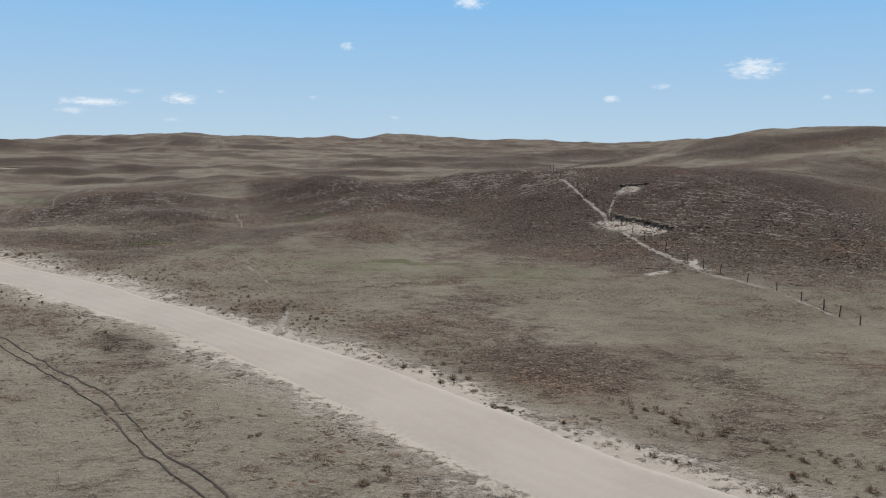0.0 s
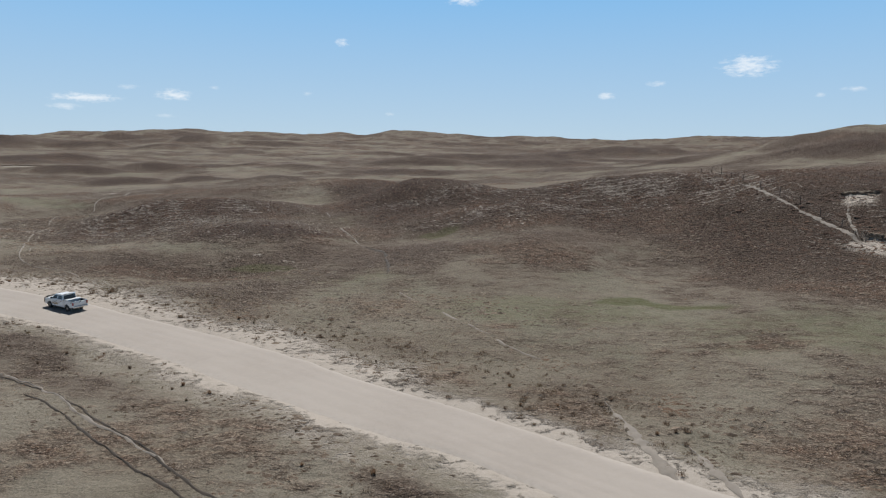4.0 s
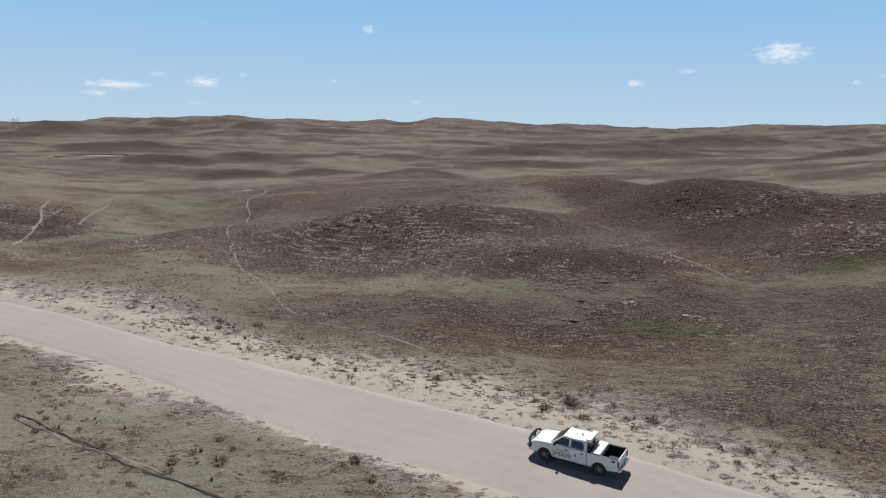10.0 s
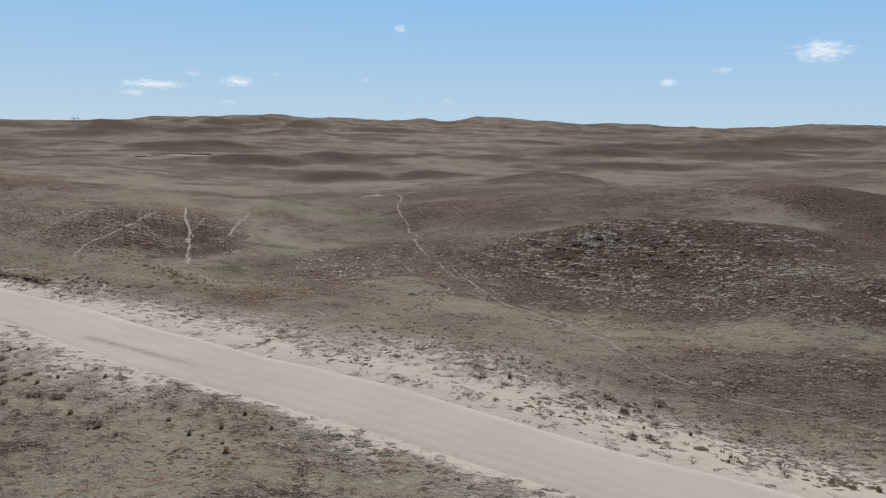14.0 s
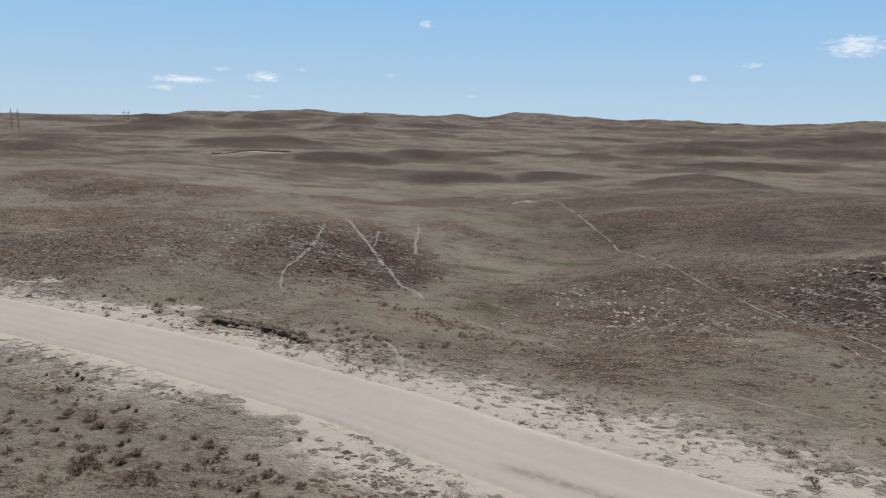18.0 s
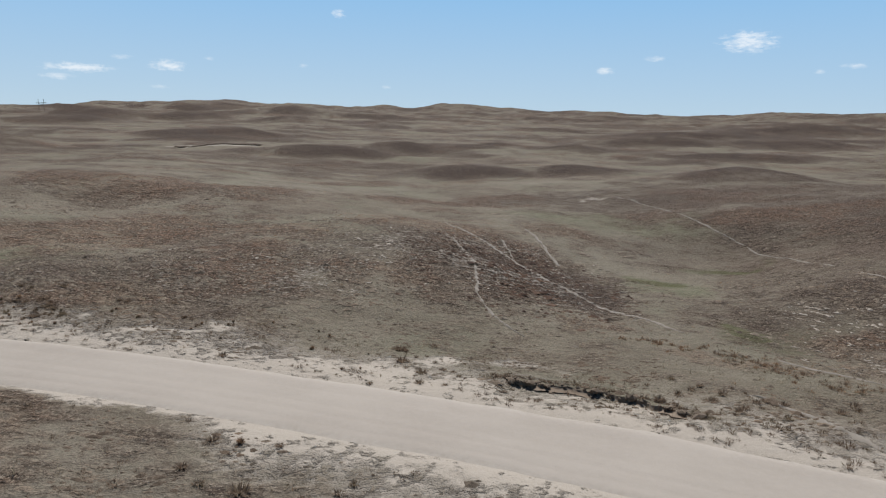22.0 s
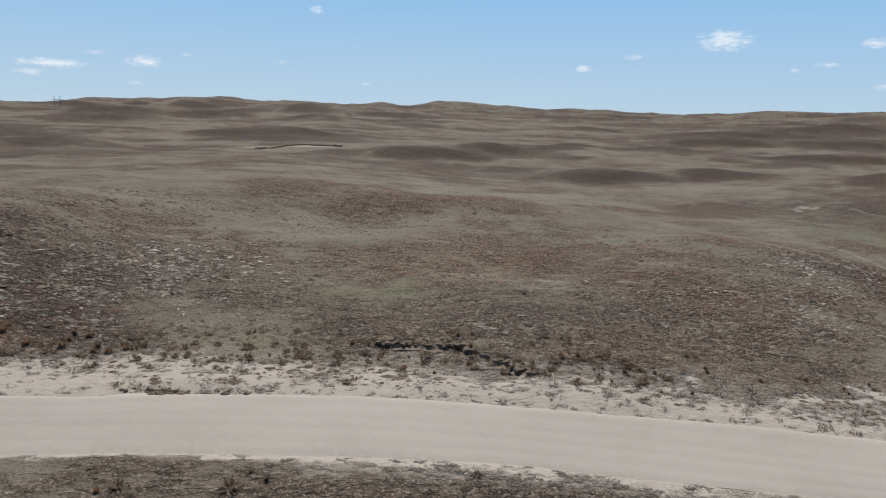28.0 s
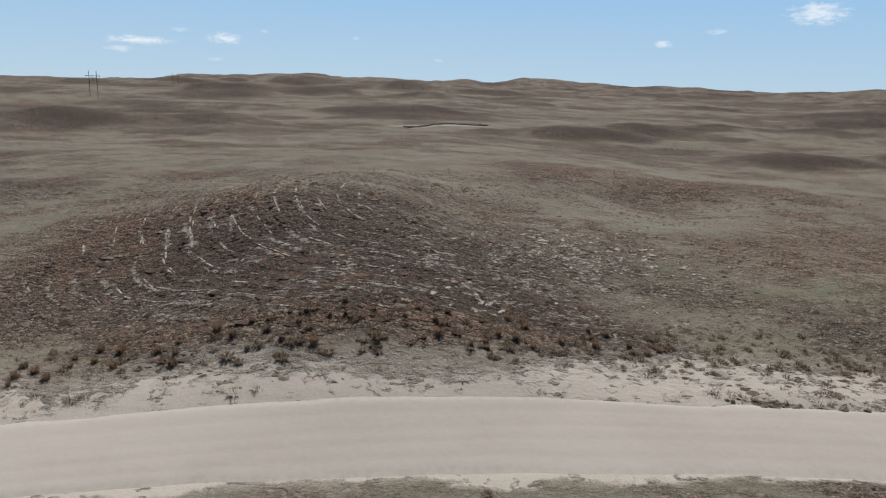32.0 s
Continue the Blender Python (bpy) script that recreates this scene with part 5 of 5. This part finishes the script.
        piece = new("clod", CLODS[k % 4])
        piece.parent = t
        piece.matrix_world = pose(q[0], q[1], float(surface(*q)[0]) + 0.2 * size, 0, 0, g.uniform(0, 360)) @ Matrix.Diagonal((size * 1.3, size, size * 0.7, 1))
    return t


def clod(seed, material):
    bm = bmesh.new()
    bmesh.ops.create_icosphere(bm, subdivisions=1, radius=1.0)
    g = random.Random(seed)
    for v in bm.verts:
        v.co *= g.uniform(0.65, 1.2)
    mesh = bpy.data.meshes.new("clod")
    bm.to_mesh(mesh)
    bm.free()
    mesh.materials.append(material)
    return mesh


CLODS = [clod(k, EARTH) for k in range(4)]
SODS = [clod(k + 9, SOD) for k in range(4)]


bank(*BANKS[0], "crumbling earth bank with an overhanging sod lip beside the road")
bank(*BANKS[1], "crumbling earth bank with an overhanging sod lip above pale sand")
bank(*BANKS[2], "low ragged earth edge along the sand road")
bank(*BANKS[3], "low ragged earth edge along the sand road")
bank(*BANKS[4], "dark earth rim of a sand blowout on a far crest")
bank(*BANKS[5], "dark earth rim of a sand blowout on the dune")
bank(*BANKS[6], "short dark earth rim high on the dune")


# ---------------------------------------------------------------- grass and shrubs
def tufts(name, x, y, size, blades, material, label, category, flare=1.1, seed=1, spread_=0.35, rise=1.0, ball=False):
    """Many small clumps of thin upright blades, in one mesh."""
    g = np.random.default_rng(seed)
    gap = off_line(x, y, ROAD_LINE)[0]
    keep = np.abs(gap) > road_edge(x, gap) + 0.5
    x, y, size, gap = x[keep], y[keep], size[keep], gap[keep]
    z = ground_height(x, y, gap) - 0.03
    n = len(x)
    a = g.uniform(0, 2 * math.pi, (n, blades))
    lean = g.uniform(0.15, 1.0, (n, blades)) * flare
    tall = size[:, None] * g.uniform(0.6, 1.1, (n, blades)) * rise
    foot = size[:, None] * g.uniform(0.0, 1.0, (n, blades)) ** 0.6 * spread_
    wide = size[:, None] * g.uniform(0.03, 0.09, (n, blades)) * (1 + 0.8 * (spread_ > 1))
    ca, sa = np.cos(a), np.sin(a)
    bx, by = x[:, None] + foot * ca, y[:, None] + foot * sa
    zz = np.repeat(z[:, None], blades, 1)
    v0 = np.stack([bx - sa * wide, by + ca * wide, zz], -1)
    v1 = np.stack([bx + sa * wide, by - ca * wide, zz], -1)
    v2 = np.stack([bx + ca * lean * tall, by + sa * lean * tall, zz + tall * np.clip(0.95 - 0.5 * lean, 0.15, 1)], -1)
    if ball:                                                                                # a dome of short twigs
        up_, reach = g.uniform(0.05, 1.45, (n, blades)), size[:, None] * g.uniform(0.55, 1.05, (n, blades))
        v2 = np.stack([bx + ca * reach * np.cos(up_), by + sa * reach * np.cos(up_), zz + 0.85 * reach * np.sin(up_)], -1)
    verts = np.stack([v0, v1, v2], 2).reshape(-1, 3)
    ob = sheet(name, verts, np.arange(len(verts)).reshape(-1, 3), material, False)
    return tagged(ob, label, category, kind="stuff")


def scatter(n, x0, x1, y0, y1, seed):
    g = np.random.default_rng(seed)
    return g.uniform(x0, x1, n), g.uniform(y0, y1, n), g


def verge(n, low, high, seed):
    """Places along both sides of the road, between two distances from its middle."""
    g = np.random.default_rng(seed)
    line = spline(ROAD[1:-2], 1.0)
    k = g.integers(1, len(line) - 1, n)
    way = line[k + 1] - line[k - 1]
    way /= np.linalg.norm(way, axis=1)[:, None]
    d = g.uniform(low, high, n) * g.choice([-1, 1], n)
    p = line[k] + np.stack([-way[:, 1], way[:, 0]], 1) * d[:, None] + g.normal(0, 0.4, (n, 2))
    keep = (p[:, 0] > -350) & (p[:, 0] < 75) & (p[:, 1] > 15)
    return p[keep, 0], p[keep, 1], g


def hummocks(name, x, y, size, material, label, seed, tall=1.0):
    """Low lumps of matted growth, each a small irregular dome, in one mesh."""
    g = np.random.default_rng(seed)
    gap = off_line(x, y, ROAD_LINE)[0]
    keep = np.abs(gap) > road_edge(x, gap) + 0.6
    x, y, size, gap = x[keep], y[keep], size[keep], gap[keep]
    z = ground_height(x, y, gap)
    n, sides = len(x), 7
    a = np.arange(sides) * 2 * math.pi / sides + g.uniform(0, 6, (n, 1))
    r = size[:, None] * g.uniform(0.6, 1.25, (n, sides))
    long = g.uniform(1.0, 1.9, (n, 1))
    rim = np.stack([x[:, None] + r * np.cos(a) * long, y[:, None] + r * np.sin(a), np.repeat(z[:, None] - 0.03, sides, 1)], -1)
    top = np.stack([x + size * g.uniform(-0.25, 0.25, n), y + size * g.uniform(-0.25, 0.25, n), z + tall * size * g.uniform(0.28, 0.5, n)], -1)[:, None]
    verts = np.concatenate([rim, top], 1).reshape(-1, 3)
    k = np.arange(sides)
    tri = np.stack([k, (k + 1) % sides, np.full(sides, sides)], 1)
    faces = (np.arange(n)[:, None, None] * (sides + 1) + tri[None]).reshape(-1, 3)
    return tagged(sheet(name, verts, faces, material, False), label, "grass", kind="stuff")


def sand_flecks(x, y, long, wide, in_row, label):
    """Small bare treads of sand, each a thin irregular lens that lies along the slope's contour."""
    g = np.random.default_rng(77)
    h = 0.8
    gap = off_line(x, y, ROAD_LINE)[0]
    gx = land(x + h, y, np.abs(gap)) - land(x - h, y, np.abs(gap))
    gy = land(x, y + h, np.abs(gap)) - land(x, y - h, np.abs(gap))
    gx = np.where(in_row, ring_count(x + h, y) - ring_count(x - h, y), gx)
    gy = np.where(in_row, ring_count(x, y + h) - ring_count(x, y - h), gy)
    size = np.hypot(gx, gy) + 1e-6
    flat = np.clip(size / 0.15, 0, 1)
    ux, uy = -gy / size * flat + (1 - flat), gx / size * flat
    n, sides = len(x), 8
    a = np.arange(sides) * 2 * math.pi / sides
    r = g.uniform(0.6, 1.25, (n, sides))
    p, q = r * np.cos(a) * long[:, None], r * np.sin(a) * wide[:, None]
    vx, vy = x[:, None] + p * ux[:, None] - q * uy[:, None], y[:, None] + p * uy[:, None] + q * ux[:, None]
    vz = ground_height(vx.ravel(), vy.ravel(), np.repeat(gap, sides)).reshape(n, sides)
    rim = np.stack([vx, vy, vz - 0.03], -1)
    inner = np.stack([x[:, None] + 0.8 * (vx - x[:, None]), y[:, None] + 0.8 * (vy - y[:, None]), 0.2 * ground_height(x, y, gap)[:, None] + 0.8 * vz + 0.05], -1)
    verts = np.concatenate([rim, inner], 1).reshape(-1, 3)
    k = np.arange(sides)
    j = (k + 1) % sides
    quads = np.stack([k, j, sides + j, sides + k], 1)
    cap = sides + np.array([[0, 1, 2, 3], [0, 3, 4, 7], [4, 5, 6, 7]])
    faces = (np.arange(n)[:, None, None] * (2 * sides) + np.concatenate([quads, cap])[None]).reshape(-1, 4)
    return tagged(sheet("sand_flecks", verts, faces, FLECK, False), label, "bare sand", kind="stuff")


# bare treads trodden along the dunes: scattered dashes, and rows of them round the western flanks
x, y, g = scatter(90000, -345, 95, 120, 245, 41)
wx, wy = x + 4 * rough(x, y, 12, 65, 3), y + 3 * rough(x, y, 12, 66, 3)
dense = np.maximum(blots(wx, wy, TREADS), 0.22 * blots(wx, wy, SPECKLED))
saw = ring_count(x, y)
rows_ = blots(wx, wy, ROWS_OF_TREADS) * (np.abs(saw - np.floor(saw) - 0.5) < 0.07)
chance = 0.60 * dense * smooth(-0.5, 0.5, rough(x, y, 6.0, 43) + 0.6 * lattice(x, y, 2.0, 44)) + 1.1 * rows_ * smooth(-0.9, -0.2, rough(x, y, 9.0, 45))
spots_ = blots(wx, wy, BARE_SPOTS)
chance = np.maximum(chance, 0.75 * spots_ * smooth(-0.3, 0.6, rough(x, y, 4.0, 46)))
keep = (g.uniform(0, 1, len(x)) < chance) & (off_line(x, y, ROAD_LINE)[0] < -13) & (blots(x, y, LUSH) < 0.4)
x, y = x[keep], y[keep]
near_row = rows_[keep] > 0.3
k_spot = 1 + 0.30 * smooth(0.2, 0.7, spots_[keep])
k = g.gamma(3.0, 0.33, len(x)).clip(0.3, 2.2) * k_spot
sand_flecks(x, y, np.where(near_row, 1.0, 0.30 * k), np.where(near_row, 0.12, 0.15 * np.sqrt(k) * k_spot), near_row, "small bare treads of pale sand among the dune grass")

# lumpy tussocks: thick on the dunes, in drifts over the slopes between smooth turf
x, y, g = scatter(420000, -350, 90, 90, 262, 47)
gap = off_line(x, y, ROAD_LINE)[0]
wx, wy = x + 5 * rough(x, y, 14, 65, 4), y + 4 * rough(x, y, 14, 66, 4)
lumpy = np.maximum(np.maximum(0.9 * blots(wx, wy, STEPPED), 0.8 * blots(wx, wy, SPECKLED)), np.maximum(0.75 * blots(wx, wy, NEAR_GROWTH_SHADE), 0.8 * blots(wx, wy, LUMPY)))
lumpy = np.maximum(lumpy, 0.5 * smooth(0.15, 0.75, rough(x, y * 1.4, 26, 48, 3)))
keep = (gap < -9) & (blots(x, y, LUSH) < 0.5) & (g.uniform(0, 1, len(x)) < 0.62 * lumpy * smooth(-0.6, 0.4, rough(x, y, 3.5, 49)))
x, y = x[keep], y[keep]
dark = np.maximum(blots(x, y, NEAR_GROWTH_SHADE), 0.8 * blots(x, y, STEPPED)) > np.random.default_rng(50).uniform(0.1, 0.9, len(x))
size = np.random.default_rng(51).gamma(4, 0.036, len(x)) + 0.08
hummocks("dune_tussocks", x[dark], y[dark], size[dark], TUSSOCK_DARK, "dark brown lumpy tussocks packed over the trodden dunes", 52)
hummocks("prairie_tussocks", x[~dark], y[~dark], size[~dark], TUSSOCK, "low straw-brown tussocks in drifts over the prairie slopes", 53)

x, y, g = verge(60000, 4.4, 28, 16)
gap = off_line(x, y, ROAD_LINE)[0]
fade = 1 - 0.5 * smooth(12, 26, np.abs(gap))
keep = g.uniform(0, 1, len(x)) < 0.55 * fade * smooth(-0.35, 0.55, rough(x, y, 5.0, 107) + 0.6 * lattice(x, y, 1.6, 108)) * smooth(4.3, 8.0, np.abs(gap) - road_edge(x, gap) + HALF_ROAD)
x, y = x[keep], y[keep]
hummocks("verge_tussocks", x, y, np.random.default_rng(11).gamma(3, 0.034, len(x)) + 0.05, TUSSOCK, "low matted clumps of dry grass on the sandy verge", 17)

# brown mats of dead growth, broken into low lumps, in drifts over the verges
x, y, g = verge(150000, 4.6, 24, 71)
gap = off_line(x, y, ROAD_LINE)[0]
drift = rough(x, y, 8.0, 72) + 0.9 * rough(x, y, 2.2, 73) + np.where(gap > 0, 0.0, -0.12) + 0.35 * blots(x, y, MATS)
keep = g.uniform(0, 1, len(x)) < 0.75 * smooth(0.28, 0.62, drift) * smooth(4.6, 7.0, np.abs(gap) - road_edge(x, gap) + HALF_ROAD) * (1 - smooth(17, 24, np.abs(gap)))
x, y = x[keep], y[keep]
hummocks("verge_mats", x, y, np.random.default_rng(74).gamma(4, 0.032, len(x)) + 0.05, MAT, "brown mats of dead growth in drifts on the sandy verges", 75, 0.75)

x, y, g = verge(60000, 4.6, 34, 11)
keep = (rough(x, y, 5.0, 101) + 0.5 * lattice(x, y, 1.3, 102) + g.uniform(-0.6, 0.6, len(x)) > -0.05) & (g.uniform(0, 1, len(x)) < 0.12 + 0.8 * smooth(7, 15, np.abs(off_line(x, y, ROAD_LINE)[0])))
x, y = x[keep], y[keep]
tufts("dry_grass", x, y, np.random.default_rng(1).gamma(4, 0.045, len(x)) + 0.05, 7, TUFT, "short dry straw-coloured grass tufts beside the road", "grass", seed=2)

x, y, g = scatter(34000, -350, 78, 60, 240, 12)
gap = off_line(x, y, ROAD_LINE)[0]
keep = (gap < -14) & (rough(x, y, 9.0, 103) + g.uniform(-0.5, 0.5, len(x)) > 0.0)
x, y = x[keep], y[keep]
tufts("dune_grass", x, y, np.random.default_rng(3).gamma(4, 0.035, len(x)) + 0.06, 7, TUFT, "dry bunch grass over the dunes", "grass", seed=4)

x, y, g = verge(30000, 4.9, 17, 13)
keep = rough(x, y, 5.0, 104) + 0.5 * lattice(x, y, 1.6, 112) + g.uniform(-0.5, 0.5, len(x)) > np.where(off_line(x, y, ROAD_LINE)[0] < 0, 0.05, 0.42)
x, y = x[keep], y[keep]
tufts("low_shrubs", x, y, np.random.default_rng(5).gamma(4, 0.036, len(x)) + 0.06, 44, SHRUB, "low dark grey-brown shrubs on the sandy road verge", "shrub", 1.0, 6, 0.7, 0.6, True)

# rounder bushes in rows along the verges
x, y, g = verge(12000, 5.2, 16, 31)
gap = off_line(x, y, ROAD_LINE)[0]
row = np.where(gap < 0, smooth(-312, -300, x) * (1 - smooth(-240, -222, x)) * np.exp(-((np.abs(gap) - 10.5) / 2.8) ** 2), smooth(-205, -190, x) * (1 - smooth(-165, -140, x)) * 0.38 * smooth(7, 9, gap))
row = np.maximum(row, np.where(gap < 0, 0.30, 0.26) * smooth(0.0, 0.6, rough(x, y, 9.0, 111)))
keep = row * g.uniform(0.3, 1.0, len(x)) > 0.24
x, y = x[keep], y[keep]
tufts("verge_bushes", x, y, np.random.default_rng(32).gamma(6, 0.045, len(x)) + 0.10, 90, SHRUB, "dark brown rounded bushes along the sandy verges", "bush", 0.9, 33, 0.5, 1.0, True)

x, y, g = scatter(60000, -350, 78, 60, 300, 14)
keep = blots(x, y, RED) + 0.5 * rough(x, y, 4.0, 105) + g.uniform(-0.3, 0.3, len(x)) > 0.62
x, y = x[keep], y[keep]
tufts("russet_grass", x, y, np.random.default_rng(7).gamma(5, 0.035, len(x)) + 0.08, 10, RUSSET, "russet bluestem grass clumps on the dune slopes", "grass", 1.1, seed=8)

# a drift of tall russet bunches below the forked paths
x, y, g = scatter(2000, -181, -159, 176, 197, 61)
along = spline([(-179, 194), (-173, 190), (-168, 186), (-163, 179)], 0.5)
keep = np.abs(off_line(x, y, along)[0]) < g.gamma(2.0, 0.75, len(x)) * smooth(-0.6, 0.3, rough(x, y, 2.5, 64))
x, y = x[keep], y[keep]
size = np.random.default_rng(62).gamma(6, 0.036, len(x)) + 0.08
brown_ = g.uniform(0, 1, len(x)) < 0.5
tufts("russet_bunches", x[~brown_], y[~brown_], size[~brown_], 40, RUSSET, "russet bluestem bunches in a drift across the turf", "grass", 0.9, 63, 0.5, 1.0, True)
tufts("brown_bunches", x[brown_], y[brown_], size[brown_], 40, SHRUB, "dull brown bunches of dead grass in a drift across the turf", "grass", 0.9, 65, 0.5, 1.0, True)

# matted grass hanging over the lips of the cut banks
x, y = [], []
g = np.random.default_rng(66)
for line, depth in BANKS[:3]:
    k = g.integers(0, len(line), int(44 * depth * len(line)))
    x.append(line[k, 0] + g.normal(0, 0.35, len(k)))
    y.append(line[k, 1] + 0.05 + g.normal(0, 0.38, len(k)))
x, y = np.concatenate(x), np.concatenate(y)
tufts("bank_grass", x, y, g.gamma(4, 0.03, len(x)) + 0.06, 34, SHRUB, "matted brown grass hanging over the cut banks", "grass", 0.9, 67, 0.7, 1.0, True)

x, y, g = scatter(9000, -350, 78, 60, 250, 22)
gap = off_line(x, y, ROAD_LINE)[0]
keep = (gap < -12) & (rough(x, y, 20.0, 110) + g.uniform(-0.4, 0.4, len(x)) > 0.0)
x, y = x[keep], y[keep]
tufts("sage_scatter", x, y, np.random.default_rng(23).gamma(5, 0.035, len(x)) + 0.10, 18, SHRUB, "scattered low dark shrubs over the prairie", "shrub", 1.4, seed=24)

x, y, g = scatter(26000, -350, 78, 100, 260, 15)
gap = off_line(x, y, ROAD_LINE)[0]
keep = (gap < -12) & (blots(x, y, NEAR_GROWTH_SHADE) + 0.6 * rough(x, y, 5.0, 106) + g.uniform(-0.3, 0.3, len(x)) > 0.55)
x, y = x[keep], y[keep]
tufts("dune_shrubs", x, y, np.random.default_rng(9).gamma(5, 0.03, len(x)) + 0.08, 16, SHRUB, "low dark shrubs on the shaded dune slopes", "shrub", 1.5, seed=10)


def clump(seed):
    """One upright bunch of brown grass: a mesh of many bent blades."""
    g = random.Random(seed)
    bm = bmesh.new()
    for k in range(260):
        a, lean, tall = g.uniform(0, 2 * math.pi), g.uniform(0.03, 0.62), g.uniform(0.18, 0.46)
        r, w = g.uniform(0, 0.13), g.uniform(0.004, 0.009)
        c, s = math.cos(a), math.sin(a)
        base = Vector((r * c, r * s, -0.04))
        mid = base + Vector((c * lean * tall * 0.35, s * lean * tall * 0.35, tall * 0.6))
        tip = base + Vector((c * lean * tall, s * lean * tall, tall * (1.0 - 0.35 * lean)))
        side = Vector((-s, c, 0)) * w
        p, q, u, v, e = [bm.verts.new(i) for i in (base - side, base + side, mid - side, mid + side, tip)]
        bm.faces.new((p, q, v, u)), bm.faces.new((u, v, e))
    return bm


CLUMPS = []
for seed, mat, words in ((1, SHRUB, "dark brown bunch of dead grass on the sandy verge"), (2, RUSSET, "russet bunch of bluestem grass on the sandy verge"), (3, SHRUB, "small dark dead shrub on the sandy verge")):
    CLUMPS.append(tagged(part("grass_plant", clump(seed), mat, flat=True), words, "grass plant", "grass plants on the verges"))
g = random.Random(21)
LINE = spline(ROAD[2:-2], 1.0)
spots = []
for west, east, low, high, count in ((-195, -135, -13, -5.5, 45), (-306, -268, 9, 14, 62), (-262, -205, 7, 15, 50), (-135, -70, 7, 13, 14), (-70, 20, 6, 12, 14), (-120, -30, -12, -6, 25), (-330, -200, -9, -5.5, 20)):
    choice = [i for i, p in enumerate(LINE[1:-1], 1) if west < p[0] < east]
    for _ in range(count):
        i = g.choice(choice)
        way = Vector((*(LINE[i + 1] - LINE[i - 1]), 0)).normalized()
        p = Vector((*LINE[i], 0)) + Vector((way.y, -way.x, 0)) * g.uniform(low, high)
        spots.append((p.x, p.y, 1.75 if west == -306 else 1.0))
heights = surface([p[0] for p in spots], [p[1] for p in spots])
for (px, py, grow), z in zip(spots, heights):
    k, size = g.choice((0, 1, 1, 2)), g.uniform(0.5, 1.1) * grow
    m = pose(px, py, float(z), 0, 0, g.uniform(0, 360)) @ Matrix.Diagonal((size, size, size * g.uniform(0.8, 1.15), 1))
    if CLUMPS[k].get("placed"):
        copy_thing(CLUMPS[k], m)
    else:
        CLUMPS[k].matrix_world, CLUMPS[k]["placed"] = m, 1
for ob in list(scene.objects):
    if "placed" in ob:
        del ob["placed"]
